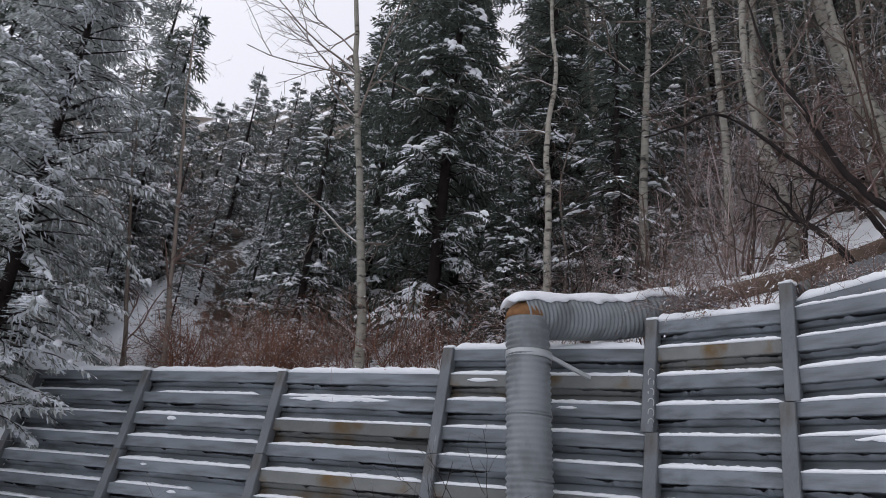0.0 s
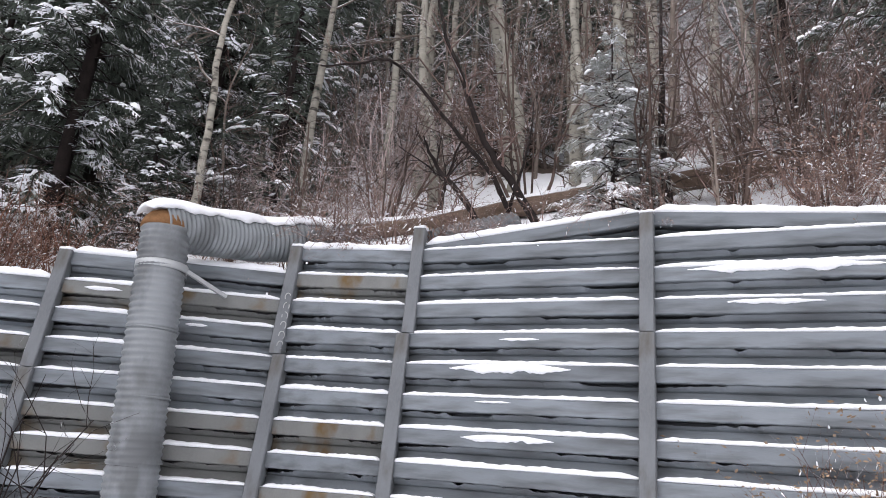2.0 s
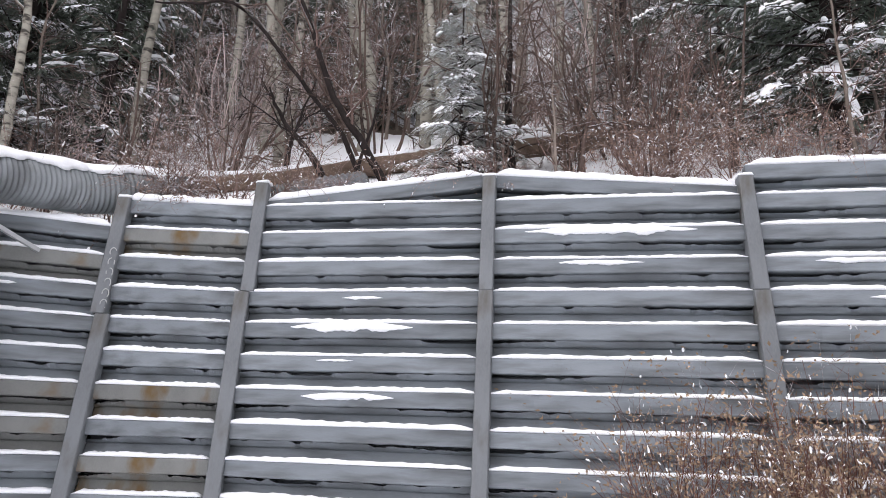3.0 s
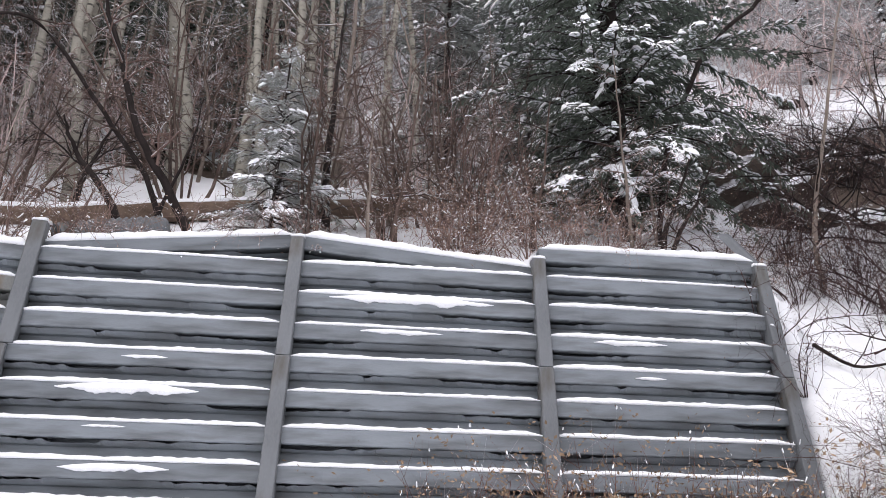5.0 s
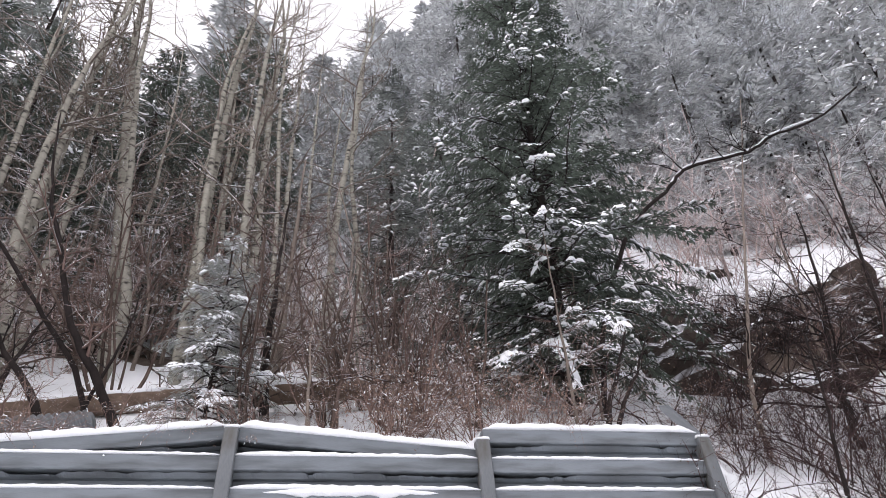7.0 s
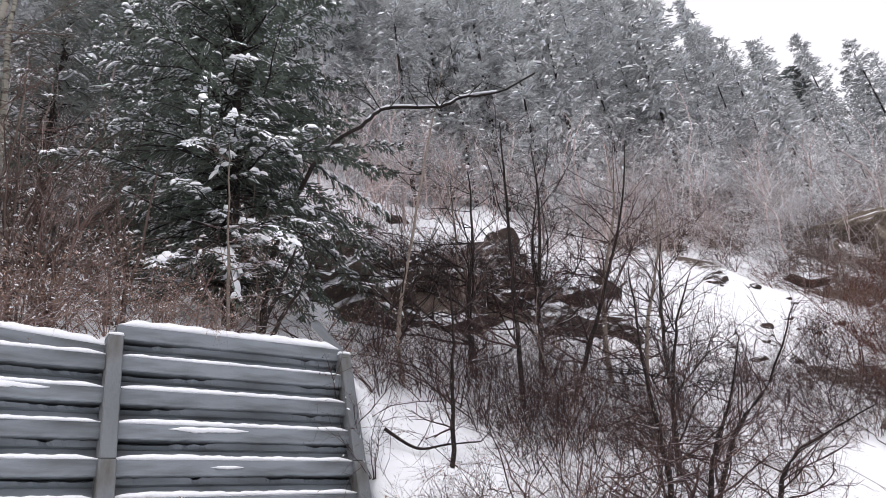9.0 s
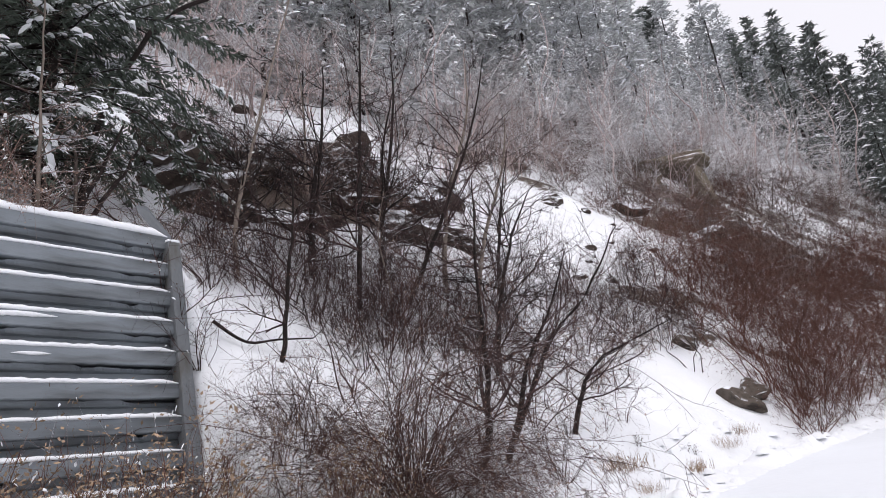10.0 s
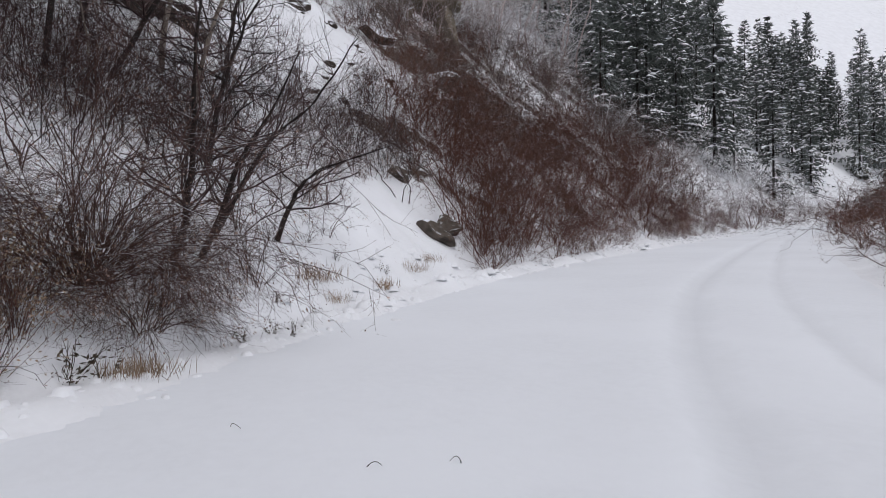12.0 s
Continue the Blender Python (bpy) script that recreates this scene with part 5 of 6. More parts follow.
FROST_TREE = [make_bare_tree("frosted_tree", 65 + i, [(0, 0, -0.3), (0.5 - 0.8 * i, 0.3, 1.6), (0.1, 0.7 - 0.9 * i, 3.4), (-0.5 + 1.1 * i, 0.2, 5.2), (0.3, -0.4 + 0.8 * i, 6.9 + i)], 0.055, 0.012, HAZE_TWIG, 24, 2.2, "frost-whitened leafless tree on the hillside", twig=FROST_TWIG, start=0.15, level=2, kids=(4, 5), group="frosted trees", cheap=True, crook=0.30, spread=1.3, lift=0.06) for i in range(2)]
WEED = [make_shrub("weed_stalks", 55 + i, 1.25 + 0.2 * i, 30, RED_TWIG, GRASS, 800, label="dry weed stalks with pale seed heads", level=1, kids=(3, 6), splay=0.32, r=0.0045, leaf_size=0.035, spread=0.75, flecks=70, fleck=0.5) for i in range(2)]
THIN = [make_bare_tree("bare_tree", 50 + i, [(0, 0, -0.2), (0.1 * i - 0.1, 0.1, 1.6), (0.25 - 0.2 * i, 0.1, 3.4), (0.2 * i - 0.2, 0.2, 5.6)], 0.05, 0.012, BARK, 18, 1.5, "thin leafless tree with snow on its twigs", twig=TWIG, start=0.2, cheap=True) for i in range(3)]
ASP = [make_bare_tree("aspen_tree", 60 + i, [(0, 0, -0.2), (0.15 - 0.1 * i, 0.05, 3), (-0.1 + 0.2 * i, 0.1, 6.5), (0.1, 0.3 - 0.2 * i, 11), (0.3 - 0.2 * i, 0.1, 15)], 0.11, 0.012, ASPEN, 20, 2.0, "pale aspen trunk with bare branches", twig=BARK, start=0.4, group="aspens") for i in range(3)]
for i, (ob, x, y) in enumerate([(BROWN[0], -3.6, 12.9), (BROWN[1], 9.7, 4.9), (BROWN[2], -1.0, 11.9), (RED[0], 15.6, -14.0), (RED[1], 14.6, -12.2), (FROST[0], 24, -9), (FROST[1], 28, -14), (GREYBROWN[0], 22, -20),
                                (THIN[0], 9.6, 6.9), (THIN[1], 14.4, 7.2), (THIN[2], 17.5, -1.5), (ASP[0], 11.3, 12.6), (ASP[1], 12.4, 11.0), (ASP[2], 13.2, 9.0), (WEED[0], 7.25, 2.3), (WEED[1], 7.75, 1.1), (THICKET[0], 19.6, -8.4), (THICKET[1], 20.4, -3.4), (SAPLING[0], 10.4, -1.4), (SAPLING[1], 11.6, -2.2), (SAPLING[2], 12.8, -1.0), (SPRIG[0], 9.2, -2.4), (SPRIG[1], 10.2, -4.2), (RUSSET[0], -3.4, 12.6), (HAZE[0], 5.2, 11.6), (HAZE[1], 10.9, 6.9), (FROST_TREE[0], 30, -6), (FROST_TREE[1], 34, -16)]):
    stand(ob, x, y, turn=37 * i)

stand(make_fountain("arching_bush", 71, 250, 3.6, BUSH_TWIG, LEAF, 2600, "big arching red-brown bush drooping to the snow at the roadside", r=0.0065), 8.95, -1.8)
stand(make_fountain("arching_bush", 76, 90, 2.0, BUSH_TWIG, LEAF, 700, "smaller arching bush beside the big one", r=0.005), 9.75, -2.9)
stand(make_fountain("arching_bush", 77, 80, 1.8, BUSH_TWIG, LEAF, 700, "smaller arching bush near the wall's end", r=0.005), 9.1, -0.7)
stand(make_fountain("arching_bush", 78, 80, 1.35, BUSH_TWIG, LEAF, 900, "low drooping red-brown bush at the roadside", r=0.005), 8.6, -2.3)
stand(make_fountain("arching_bush", 79, 70, 1.3, BUSH_TWIG, LEAF, 700, "low drooping red-brown bush at the roadside", r=0.005), 8.5, -1.2)
stand(make_shrub("brown_shrub", 72, 2.3, 22, TWIG, LEAF, 500, label="tall brown shrub with a fan of bare stems", level=3, kids=(3, 4), splay=0.35, r=0.016, flecks=120, fleck=0.8, shrink=0.55), 9.35, 5.0)
TALL = make_shrub("tall_shrub", 73, 4.2, 7, STEM_BARK, LEAF, 160, label="tall multi-stemmed leafless shrub behind the wall", flecks=90, fleck=0.6, level=3, kids=(3, 5), splay=0.30, r=0.034, spread=1.2, shrink=0.5, crook=0.17, cheap=False, group="tall shrubs")
stand(TALL, 8.5, 6.0)
for i, (x, y, s) in enumerate([(9.15, 5.2, 0.85), (7.9, 7.3, 0.9), (9.9, 6.2, 1.1), (10.4, 4.4, 0.95), (7.2, 9.6, 1.1), (3.6, 11.9, 0.75), (5.0, 11.2, 0.85), (2.5, 12.0, 0.6)]):
    put(TALL, x, y, turn=59 + 97 * i, scale=s)
stand(make_shrub("thin_shrub", 74, 2.7, 8, DARK_BARK, label="thin dark twigs in front of the wall", level=2, kids=(3, 4), splay=0.3, r=0.013, crook=0.2, cheap=False), -0.1, 6.4)


SNOWY = make_shrub("snowy_weed", 82, 1.75, 5, SPRIG_TWIG, label="thin weed with snow clinging to its top", level=2, kids=(3, 4), splay=0.12, r=0.006, crook=0.2, flecks=70, fleck=0.9, cheap=False, group="snowy weeds")
stand(SNOWY, -3.4, 7.0)
put(SNOWY, -2.25, 7.6, turn=120, scale=1.0)
OVERHANG = make_shrub("overhanging_shrub", 75, 1.15, 16, TWIG, LEAF, 260, label="tangled brown twigs hanging over the wall's top", level=2, kids=(3, 5), splay=1.1, r=0.009, arch=0.14, flecks=30, fleck=0.7, cheap=False, group="overhanging shrubs")
stand(OVERHANG, 3.7, 9.6)
for i, (x, y, s) in enumerate([(4.3, 9.1, 1.1), (4.75, 8.6, 1.0), (3.3, 9.85, 1.0), (5.3, 7.95, 0.7), (6.75, 6.0, 0.9), (8.6, 3.7, 0.8), (6.2, 6.9, 0.7), (3.1, 10.4, 1.3), (9.4, 2.6, 0.6), (4.05, 9.35, 1.2), (3.55, 9.75, 1.2), (5.0, 8.3, 0.9), (7.9, 4.6, 0.9), (7.3, 5.3, 0.8), (2.9, 10.0, 1.0), (6.5, 6.35, 0.8), (9.1, 3.1, 0.8), (5.75, 7.4, 0.8)]):
    put(OVERHANG, x, y, turn=71 * i, scale=s)


def scatter(seed, kinds, boxes, count, scale=(0.8, 1.2), away=0.5, keep=None, low=False):
    """Copies on the ground, at random in (x0, y0, x1, y1) boxes."""
    rng = random.Random(seed)
    done = []
    for _ in range(count * 12):
        if len(done) >= count:
            break
        x0, y0, x1, y1 = rng.choice(boxes)
        x, y = rng.uniform(x0, x1), rng.uniform(y0, y1)
        if not low and open_snow(x, y) > 0.5:
            continue
        if ((x - 11.1) / 1.5) ** 2 + ((y + 0.2) / 1.3) ** 2 < 1:
            continue
        if keep and not keep(x, y):
            continue
        if any((x - a) ** 2 + (y - b) ** 2 < away * away for a, b in done):
            continue
        done.append((x, y))
        put(rng.choice(kinds), x, y, turn=rng.uniform(0, 360), scale=rng.uniform(*scale))


def off(x, y):
    return float(along(EDGE_LINE, np.array([x]), np.array([y]))[0][0])


def beyond(x, y, lo, hi):
    d, wh = along(EDGE_LINE, np.array([x]), np.array([y]))
    return lo < -float(d[0]) - float(road_width(np.interp(wh[0], np.arange(len(EDGE_LEN)), EDGE_LEN))) < hi


def back_of_wall(x, y):
    return float(along(WALL_LINE, np.array([x]), np.array([y]))[0][0])


def bearing(x, y):
    return math.degrees(math.atan2(x, y))


# woods behind the wall
scatter(154, [SPRUCE_C], [(10, 4, 28, 22)], 14, (1.0, 1.5), 2.2, lambda x, y: back_of_wall(x, y) > 8 and 58 < bearing(x, y) < 76)
scatter(101, [SPRUCE_A, SPRUCE_B, SPRUCE_C], [(-18, 15, 26, 32)], 36, (1.15, 1.8), 1.9, lambda x, y: back_of_wall(x, y) > 6.5 and not (-27 < bearing(x, y) < -10) and not (14 < bearing(x, y) < 60 and back_of_wall(x, y) < 15) and not (46 < bearing(x, y) < 58))
scatter(152, [SPRUCE_A, SPRUCE_B], [(4, 14, 20, 26)], 4, (0.9, 1.3), 2.0, lambda x, y: 9.5 < back_of_wall(x, y) < 16 and 11 < bearing(x, y) < 44)
scatter(128, FROST_TREE + ASP, [(3, 12, 20, 24)], 14, (0.7, 1.1), 1.2, lambda x, y: 7 < back_of_wall(x, y) < 13 and 20 < bearing(x, y) < 62)
scatter(111, [SPRUCE_B, SPRUCE_C], [(-14, 17, -3, 30)], 12, (0.55, 0.8), 1.8, lambda x, y: back_of_wall(x, y) > 5)
scatter(102, ASP + THIN + THIN, [(3, 9, 16, 20)], 26, (0.8, 1.2), 0.8, lambda x, y: 4.0 < back_of_wall(x, y) < 12)
scatter(103, BROWN, [(-8, 10, 4, 17)], 16, (0.7, 1.05), 0.5, lambda x, y: 0.7 < back_of_wall(x, y) < 3.4)
scatter(112, BROWN + HAZE[:1], [(1, 8, 7, 14)], 13, (0.6, 1.1), 0.5, lambda x, y: 0.9 < back_of_wall(x, y) < 6 and 8 < bearing(x, y) < 24)
scatter(113, BROWN + THIN, [(6, 1, 14, 10)], 15, (0.5, 0.9), 0.6, lambda x, y: 1.0 < back_of_wall(x, y) < 5 and 52 < bearing(x, y) < 88)
scatter(114, THIN + HAZE, [(6, 8, 16, 18)], 10, (0.8, 1.2), 0.8, lambda x, y: 5.0 < back_of_wall(x, y) < 10)
scatter(126, HAZE + HAZE + THIN, [(1, 9, 15, 20)], 26, (0.7, 1.15), 0.7, lambda x, y: 3.5 < back_of_wall(x, y) < 9 and 9 < bearing(x, y) < 62 and not (24 < bearing(x, y) < 44 and back_of_wall(x, y) < 6))
scatter(127, BROWN[:1] + SAPLING, [(10, -0.6, 14, 3)], 5, (0.6, 1.0), 0.6, lambda x, y: back_of_wall(x, y) > 0.5)
scatter(136, RUSSET, [(-6, 11.5, 0, 15)], 14, (0.7, 1.15), 0.6, lambda x, y: 0.7 < back_of_wall(x, y) < 2.6)
for i, (x, y, s) in enumerate([(8.9, 4.2, 1.0), (9.3, 3.7, 0.9), (8.45, 4.85, 0.9), (9.0, 4.9, 1.05), (10.2, 2.5, 0.7), (9.75, 3.1, 0.9), (9.9, 3.7, 1.0)]):
    put(BROWN[i % 3], x, y, turn=83 * i, scale=s)
# the open slope past the wall
scatter(138, SAPLING, [(8.5, -10, 20, 2.5)], 16, (0.55, 1.2), 0.7, lambda x, y: 2.0 < off(x, y) < 12 and back_of_wall(x, y) > 0.3)
scatter(139, SAPLING + SPRIG, [(9, -14, 24, 0)], 16, (0.7, 1.3), 0.6, lambda x, y: 7 < off(x, y) < 15)
scatter(145, SAPLING + BROWN[:1], [(11, -11, 20, -4.5)], 26, (0.5, 1.0), 0.6, lambda x, y: 2.5 < off(x, y) < 10)
scatter(146, THICKET + SAPLING, [(14, -6, 22, -0.5)], 10, (0.6, 1.0), 0.8, lambda x, y: 9.5 < off(x, y) < 14)
scatter(104, BROWN + SAPLING, [(15, -10, 24, 3)], 22, (0.7, 1.1), 0.8, lambda x, y: 10 < off(x, y) < 17)
scatter(115, BROWN[:2] + THIN[:1], [(9, -9, 16, 1)], 2, (0.5, 0.8), 1.0, lambda x, y: 3.5 < off(x, y) < 7.5 and back_of_wall(x, y) > 0.4)
scatter(122, THICKET + THICKET + BROWN[:1], [(10, -10, 17, -4)], 3, (0.5, 0.9), 1.2, lambda x, y: 2.2 < off(x, y) < 9 and back_of_wall(x, y) > 0.5)
scatter(134, SAPLING, [(8, -9, 14, -1.5)], 14, (0.45, 0.8), 0.5, lambda x, y: 1.4 < off(x, y) < 5.5 and back_of_wall(x, y) > 0.2)
scatter(135, SPRIG, [(7.5, -10, 16, 1)], 190, (0.6, 1.3), 0.35, lambda x, y: 0.9 < off(x, y) < 7.5 and back_of_wall(x, y) > -0.6, True)
scatter(142, SPRIG + WEED[:1], [(6.8, -1.2, 10, 1.6)], 30, (0.5, 0.95), 0.3, lambda x, y: 0.8 < off(x, y) < 3.5 and back_of_wall(x, y) < -0.35, True)
scatter(117, WEED, [(5.6, -0.6, 8.8, 3.6)], 12, (1.0, 1.5), 0.45, lambda x, y: 1.5 < off(x, y) and back_of_wall(x, y) < -0.9)
scatter(155, THICKET + THICKET + BROWN[:1] + RED[:1], [(14, -8, 25, 4)], 52, (0.55, 0.95), 0.5, lambda x, y: oval(x, y, LEDGE) > 0.4)
for i, (x, y, s) in enumerate([(18.9, -10.4, 0.75), (19.6, -11.3, 0.7), (17.9, -9.9, 0.6), (16.6, -10.3, 0.6), (17.3, -11.2, 0.55), (20.6, -12.3, 0.7), (16.0, -9.4, 0.5), (18.4, -8.6, 0.6)]):
    put((THICKET + BROWN)[i % 4], x, y, turn=113 * i, scale=s)
scatter(159, THICKET + SAPLING[:2] + SPRIG, [(9.6, -7, 14.5, -1.6)], 26, (0.45, 0.8), 0.45, lambda x, y: 1.8 < off(x, y) < 6.5)
scatter(157, SPRIG + SAPLING[:1], [(13.5, -12, 19, -7)], 34, (0.7, 1.2), 0.45, lambda x, y: 3.5 < off(x, y) < 8.5)
# the hillside above: haze of twigs below, frosted trees, snowy pines on top
scatter(105, FROST + HAZE + HAZE + GREYBROWN, [(17, -40, 50, 14)], 150, (0.9, 1.6), 1.1, lambda x, y: 13 < off(x, y) < 42)
scatter(144, FROST + HAZE, [(18, -45, 46, 10)], 56, (1.3, 2.0), 1.4, lambda x, y: 17 < off(x, y) < 36)
scatter(121, FROST_TREE, [(18, -45, 50, 16)], 80, (0.8, 1.4), 1.6, lambda x, y: 15 < off(x, y) < 42)
scatter(140, FROST_TREE, [(20, -36, 48, 30)], 34, (1.2, 2.0), 1.9, lambda x, y: 22 < off(x, y) < 48)
scatter(143, FROST_TREE, [(20, -70, 52, -18)], 34, (0.9, 1.6), 2.0, lambda x, y: 14 < off(x, y) < 40)
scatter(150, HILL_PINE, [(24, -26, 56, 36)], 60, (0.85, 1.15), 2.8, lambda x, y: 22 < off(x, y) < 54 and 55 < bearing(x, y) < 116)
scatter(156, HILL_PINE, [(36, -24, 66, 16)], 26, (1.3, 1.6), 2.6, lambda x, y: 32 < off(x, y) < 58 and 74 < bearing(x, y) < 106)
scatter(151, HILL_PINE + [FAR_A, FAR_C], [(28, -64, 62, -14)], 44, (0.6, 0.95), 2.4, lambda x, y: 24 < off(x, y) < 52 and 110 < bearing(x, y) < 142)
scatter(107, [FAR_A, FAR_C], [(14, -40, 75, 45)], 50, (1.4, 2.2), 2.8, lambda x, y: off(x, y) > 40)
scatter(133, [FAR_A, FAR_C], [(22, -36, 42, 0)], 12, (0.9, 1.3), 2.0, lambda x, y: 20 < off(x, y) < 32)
# the red-brown bank down the road
scatter(158, FROST + GREYBROWN, [(30, -32, 42, -18)], 22, (0.7, 1.1), 0.9, lambda x, y: 14 < off(x, y) < 30)
for i, (x, y, s) in enumerate([(15.3, -12.9, 1.15), (16.4, -13.6, 1.3), (15.9, -15.0, 1.25), (17.5, -15.5, 1.35), (16.9, -17.2, 1.2), (17.6, -13.2, 1.0), (18.3, -16.8, 1.3)]):
    put(RED[i % 2], x, y, turn=67 * i, scale=s)
scatter(106, RED, [(13, -36, 26, -11.5)], 120, (0.9, 1.5), 0.6, lambda x, y: 1.0 < off(x, y) < 6.5)
scatter(124, RED + BROWN[:1], [(12.5, -45, 27, -11)], 90, (0.55, 0.9), 0.45, lambda x, y: 0.25 < off(x, y) < 1.6)
scatter(129, GREYBROWN + GREYBROWN + RED, [(16, -48, 40, -14)], 190, (0.8, 1.35), 0.8, lambda x, y: 4.5 < off(x, y) < 22)
scatter(125, GREYBROWN + RED, [(20, -90, 42, -42)], 40, (0.8, 1.2), 0.8, lambda x, y: 0.25 < off(x, y) < 2.0)
scatter(116, GREYBROWN + GREYBROWN + FROST + RED[:1], [(16, -80, 45, -30)], 100, (0.8, 1.4), 1.2, lambda x, y: 1.2 < off(x, y) < 20)
scatter(108, [FAR_B, FAR_D], [(22, -150, 70, -45)], 80, (0.8, 1.3), 2.3, lambda x, y: 6 < off(x, y) < 50 or (off(x, y) < -12 and y < -110))
scatter(153, [FAR_B, FAR_D], [(24, -60, 50, -32)], 16, (0.7, 1.1), 2.6, lambda x, y: 9 < off(x, y) < 28 and bearing(x, y) > 139)
scatter(109, RED + GREYBROWN, [(0, -80, 32, -14)], 60, (0.7, 1.3), 0.8, lambda x, y: beyond(x, y, 0.9, 4.0))
scatter(130, RED + BROWN[:1], [(3, -75, 32, -13)], 50, (0.5, 0.85), 0.6, lambda x, y: beyond(x, y, 0.3, 1.6))
scatter(131, [FAR_B, FAR_D], [(-6, -120, 30, -40)], 34, (0.8, 1.2), 2.0, lambda x, y: beyond(x, y, 4.5, 20))
scatter(123, [FAR_B, FAR_D], [(0, -170, 60, -100)], 24, (0.9, 1.4), 2.5, lambda x, y: (3 < off(x, y) < 40 or off(x, y) < -11))


# ---- rocks on the slope ----
def rock_mesh(seed, sx, sy, sz, fine=3):
    bm = bmesh.new()
    bmesh.ops.create_icosphere(bm, subdivisions=fine, radius=1)
    o = Vector((seed * 3.1, seed * 1.7, 0))
    rng = random.Random(seed * 7)
    planes = []
    for _ in range(16):
        nv = Vector((rng.gauss(0, 1), rng.gauss(0, 1), rng.gauss(0, 0.8))).normalized()
        planes.append((nv, rng.uniform(0.5, 0.88)))
    for v in bm.verts:
        c = v.co * (1 + 0.2 * noise.noise(v.co * 1.3 + o))
        for nv, h in planes:
            over = c.dot(nv) - h
            if over > 0:
                c = c - nv * over
        c = c * (1 + 0.12 * noise.noise(v.co * 3 + o) + 0.09 * abs(noise.noise(v.co * 7 + o)))
        v.co = Vector((c.x * sx, c.y * sy, c.z * sz)) * 1.25
    me = bpy.data.meshes.new("rock")
    bm.to_mesh(me)
    bm.free()
    return me


ROCKS = [tagged(part("rock", rock_mesh(i + 1, 1.0, 0.8, 0.55), ROCK), "brown broken rock with snow on its ledges", "rock", "hillside rocks") for i in range(4)]
for i, (x, y) in enumerate([(23.0, -1.2), (21.8, -2.6), (23.4, -4.0), (23.0, -5.6)]):
    stand(ROCKS[i], x, y, turn=70 * i, scale=1.25, sink=0.3)
for i, (x, y, s) in enumerate([(20.2, -0.6, 1.0), (22.8, -2.8, 1.3), (20.6, -5.2, 1.1), (24.0, -6.6, 1.4), (19.6, -2.2, 0.8), (25.5, -3.0, 1.6), (26.5, 0.6, 0.6), (27.5, -4.0, 1.2),
                               (26.0, -26.5, 1.2), (30.0, -32.0, 1.4), (28.0, -21.0, 1.3), (30.5, -18.5, 1.2)] + [(26.8, -12.5, 0.7)]):
    put(ROCKS[i % 4], x, y, turn=53 * i, scale=s, sink=0.28 * s)

# stones showing through the snow bank
srng = random.Random(37)
for i in range(46):
    x, y, sc = srng.uniform(20, 29), srng.uniform(-18.5, -8.5), srng.uniform(0.10, 0.30)
    if open_snow(x, y) > 0.4:
        put(ROCKS[i % 4], x, y, turn=srng.uniform(0, 360), scale=sc, sink=0.25 * sc)

# ledges of broken rock over the open slope
lrng = random.Random(31)
for i in range(34):
    q, r = lrng.uniform(-1, 1), lrng.uniform(-1, 1)
    x = LEDGE[0] + q * LEDGE[2] * math.sin(radians(LEDGE[4])) + r * 1.6
    y = LEDGE[1] + q * LEDGE[2] * math.cos(radians(LEDGE[4])) + r * 0.8
    sc = lrng.uniform(0.6, 1.5)
    put(ROCKS[i % 4], x, y, turn=lrng.uniform(0, 360), scale=sc, sink=0.25 * sc)

# grey split boulders at the foot of the bank, with snow lying on their tops
for i, (x, y, lift, turn, tip, size) in enumerate([(14.55, -10.55, 0.05, 40, -24, (1.2, 0.6, 0.55)), (15.0, -11.35, 0.12, 95, 10, (0.8, 0.75, 0.6)), (16.9, -11.0, 0.0, 10, 24, (0.8, 0.7, 0.45))]):
    ob = tagged(part("boulder", rock_mesh(61 + i, size[0] * 0.5, size[1] * 0.5, size[2] * 0.55), BOULDER), "grey-brown angular boulder with snow on its top", "rock", "roadside boulders")
    ob.matrix_basis = Matrix.Translation((x, y, gz(x, y) + lift)) @ Euler((radians(tip), radians(-20), radians(turn))).to_matrix().to_4x4()

# a tan crag with a dark hollow
crag = thing("rock_crag", "tan rock crag with a dark hollow in the hillside", "rock")
crag.matrix_basis = Matrix.Translation((35.6, -25.4, gz(35.6, -25.4) - 1.9)) @ Matrix.Rotation(radians(-35), 4, "Z") @ Matrix.Scale(0.72, 4)
for name, loc, sc, sd in (("rock_face", (-0.8, 2.6, 1.2), (2.0, 2.3, 2.6), 21), ("rock_pillar", (-0.6, -2.0, 0.4), (1.8, 1.2, 2.4), 22), ("rock_lintel", (0.3, 0.4, 3.9), (2.2, 3.2, 0.9), 23), ("rock_back", (2.4, 0.2, 1.0), (1.2, 3.2, 3.2), 24)):
    me = rock_mesh(sd, *sc, 4)
    me.transform(Matrix.Translation(loc))
    part(name, me, CAVE_ROCK, crag)


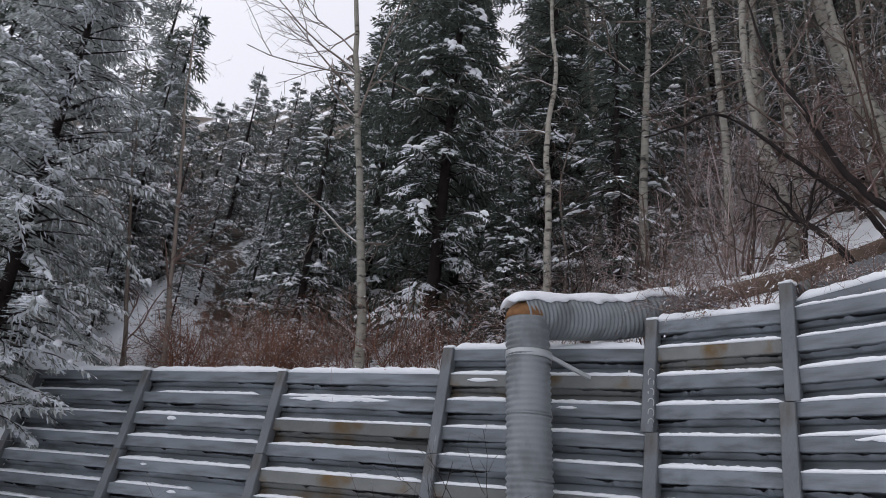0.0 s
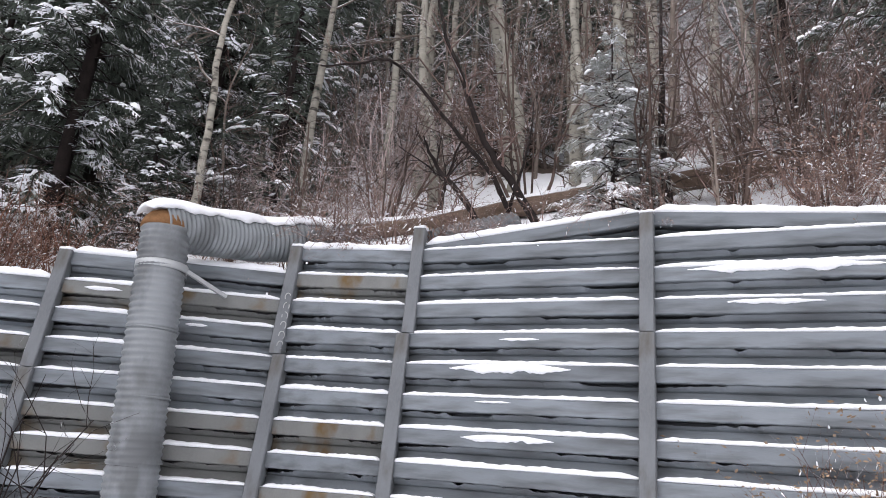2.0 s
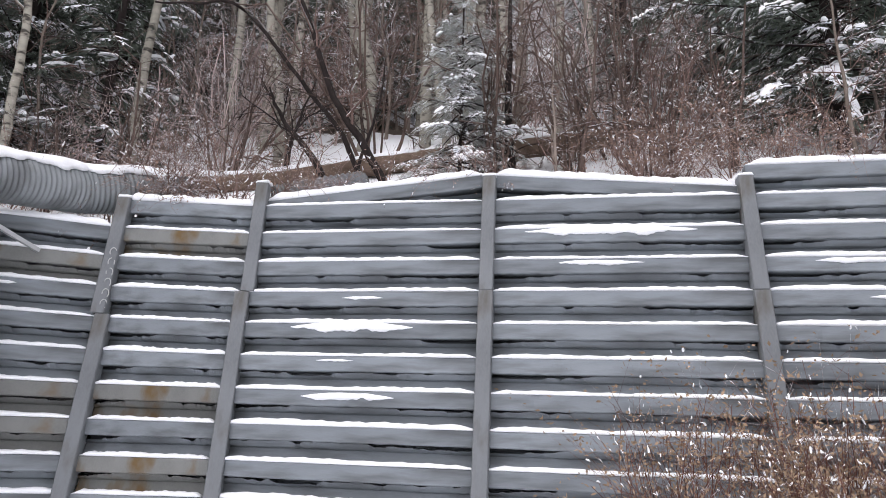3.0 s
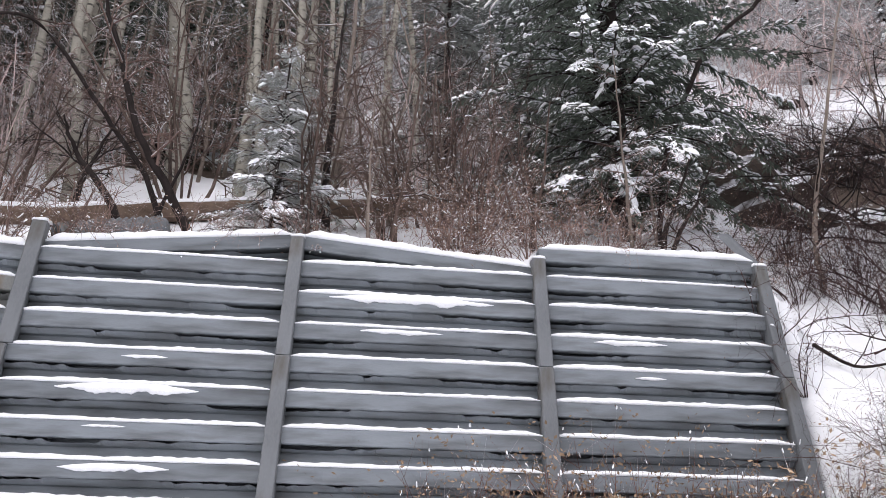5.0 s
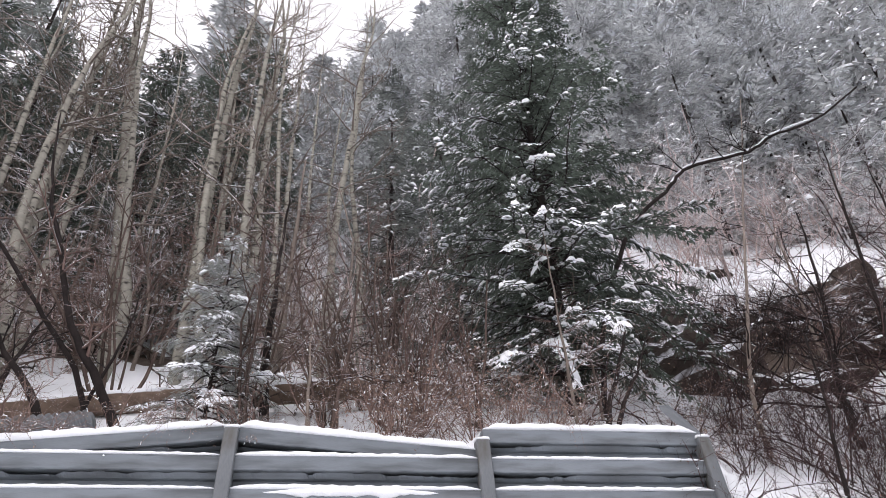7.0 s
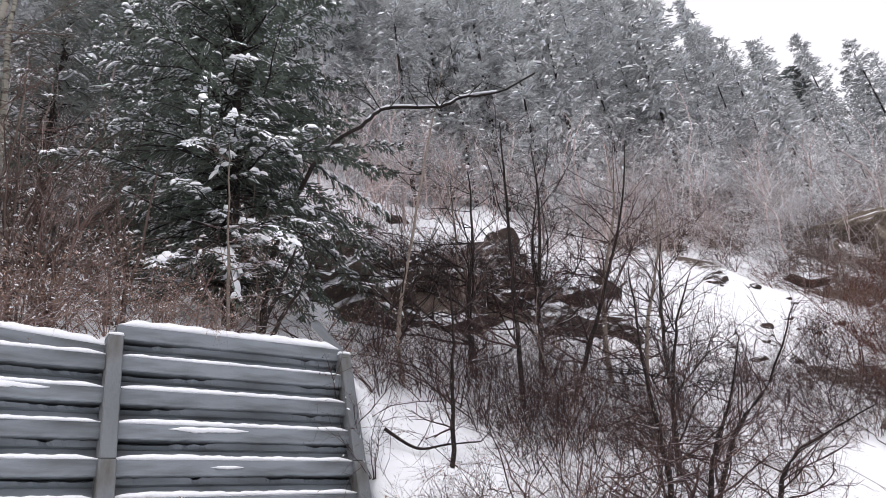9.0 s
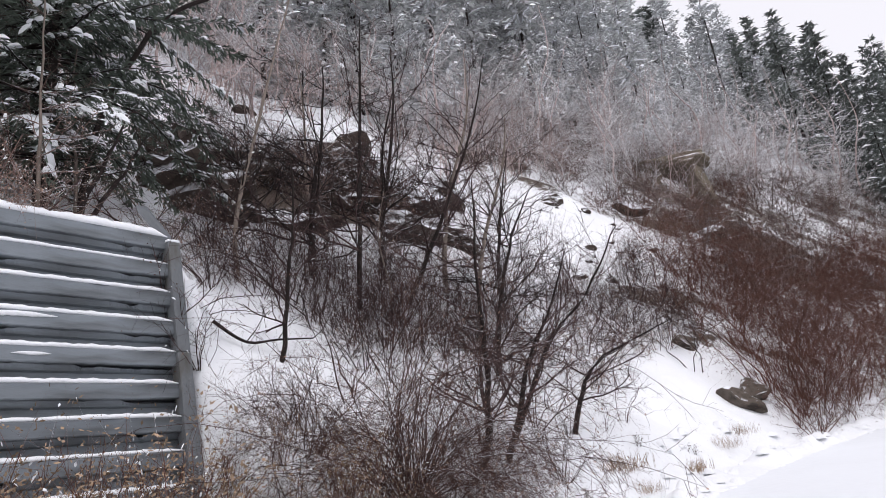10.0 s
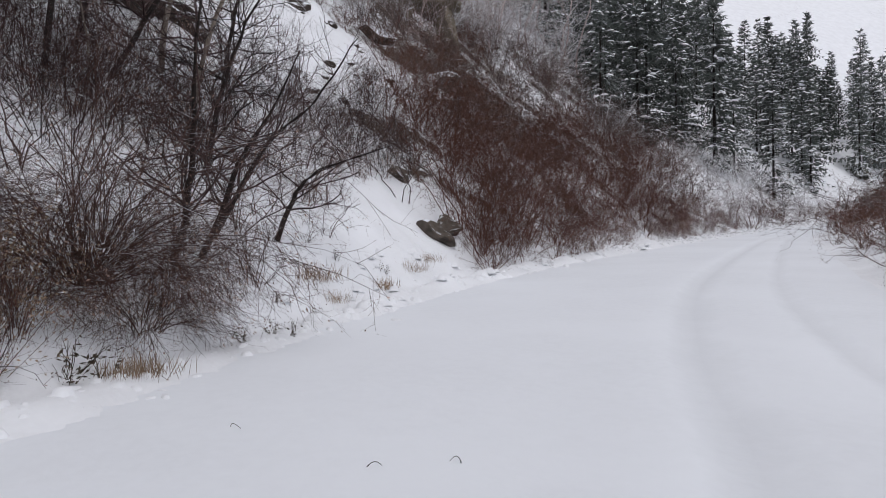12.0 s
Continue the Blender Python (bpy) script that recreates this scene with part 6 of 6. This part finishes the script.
# ---- ploughed snow clods along the road's edge ----
def berm_mesh(seed):
    rng = random.Random(seed)
    w = Wood()
    for i in np.where((EDGE_LEN > -6) & (EDGE_LEN < 75))[0]:
        a, b = EDGE_LINE[i], EDGE_LINE[i + 1]
        u = Vector((b[0] - a[0], b[1] - a[1], 0)).normalized()
        for _ in range(26 if EDGE_LEN[i] < 16 else 14):
            t, o = rng.random(), rng.gauss(0.05, 0.25) if rng.random() < 0.7 else rng.uniform(0.2, 1.6)
            x, y = a[0] + (b[0] - a[0]) * t - u.y * o, a[1] + (b[1] - a[1]) * t + u.x * o
            q = Vector((u.x, u.y, 0))
            q.rotate(Matrix.Rotation(rng.uniform(0, 6.28), 3, "Z"))
            s = rng.uniform(0.05, 0.2 if EDGE_LEN[i] < 8 else 0.36) * (1 if rng.random() < 0.85 else 1.3)
            w.lump(Vector((x, y, gz(x, y) - 0.12 * s - 0.01)), q, Vector((-q.y, q.x, 0)), Vector((0, 0, 1)), s, s * rng.uniform(0.6, 0.9), s * rng.uniform(0.18, 0.42))
    return w.mesh("snow_clods")


tagged(part("snow_clods", berm_mesh(3), SNOW), "ploughed clods of snow along the road's edge", "snow", kind="stuff")


# ---- dry grass and small dead plants along the verge ----
def tuft_mesh(seed, n, h, spread, width=0.008):
    rng = random.Random(seed)
    w = Wood()
    for _ in range(n):
        a = rng.uniform(0, 6.283)
        d = Vector((math.cos(a) * rng.uniform(0, 0.8), math.sin(a) * rng.uniform(0, 0.8), 1)).normalized()
        p = Vector((rng.gauss(0, spread), rng.gauss(0, spread), -0.02))
        w.blade(p, d, d.orthogonal().normalized(), h * rng.uniform(0.4, 1.2), width * rng.uniform(0.6, 1.4))
    return w.mesh("tuft")


TUFT = tagged(part("grass_tuft", tuft_mesh(1, 150, 0.24, 0.13, 0.005), GRASS), "tuft of dry tan grass poking through snow", "grass", "grass tufts")
DEAD = make_shrub("dead_plant", 81, 0.3, 8, LITTER, LITTER, 45, label="dark withered plant poking through snow", level=1, kids=(2, 4), splay=0.6, r=0.004, leaf_size=0.04, group="dead plants", crook=0.2, spread=1.2)
stand(TUFT, 7.4, -2.1, scale=1.15)
stand(DEAD, 7.5, -1.5)
for i, (x, y, s, k) in enumerate([(7.25, -1.95, 0.9, TUFT), (7.65, -1.55, 1.4, DEAD), (7.5, -1.75, 1.3, DEAD), (8.41, -3.96, 1.0, DEAD), (8.55, -3.8, 0.8, DEAD), (8.2, -3.3, 0.9, DEAD), (10.9, -5.5, 1.5, TUFT), (10.6, -5.7, 1.0, TUFT), (9.2, -3.2, 1.1, TUFT),
                                  (11.6, -7.2, 1.2, TUFT), (12.1, -7.6, 1.0, DEAD), (8.9, -2.6, 1.0, DEAD), (6.6, -0.6, 1.0, DEAD), (12.6, -8.6, 1.3, TUFT), (11.9, -6.4, 1.0, DEAD), (9.9, -4.4, 0.9, DEAD), (9.6, -4.9, 0.8, DEAD), (13.2, -9.4, 1.2, TUFT)]):
    put(k, x, y, turn=61 * i, scale=s, sink=0)
scatter(120, [DEAD, TUFT], [(7, -9, 14, 0)], 50, (0.5, 1.0), 0.4, lambda x, y: 1.0 < off(x, y) < 5 and back_of_wall(x, y) > -0.2, True)


# ---- bits of twig dropped on the road's snow ----
def road_twig(seed, x, y, turn, size):
    rng = random.Random(seed)
    w = Wood()
    w.tube([Vector((math.cos(a) * size, math.sin(a) * size * 0.5, 0.008 + 0.035 * math.sin(a) ** 2)) for a in [0.3 + 0.42 * i for i in range(7)]], 0.0028, 0.0015, 5)
    ob = tagged(part("twig_scrap", w.mesh("twig_scrap"), DARK_BARK), "short curved dark twig lying on the road snow", "twig", "twig scraps")
    return put(ob, x, y, turn=turn, first=True, sink=0)


for i, (x, y, turn, size) in enumerate([(5.42, -2.21, 20, 0.055), (4.19, -2.54, 60, 0.045), (3.94, -2.91, 200, 0.04)]):
    road_twig(400 + i, x, y, turn, size)
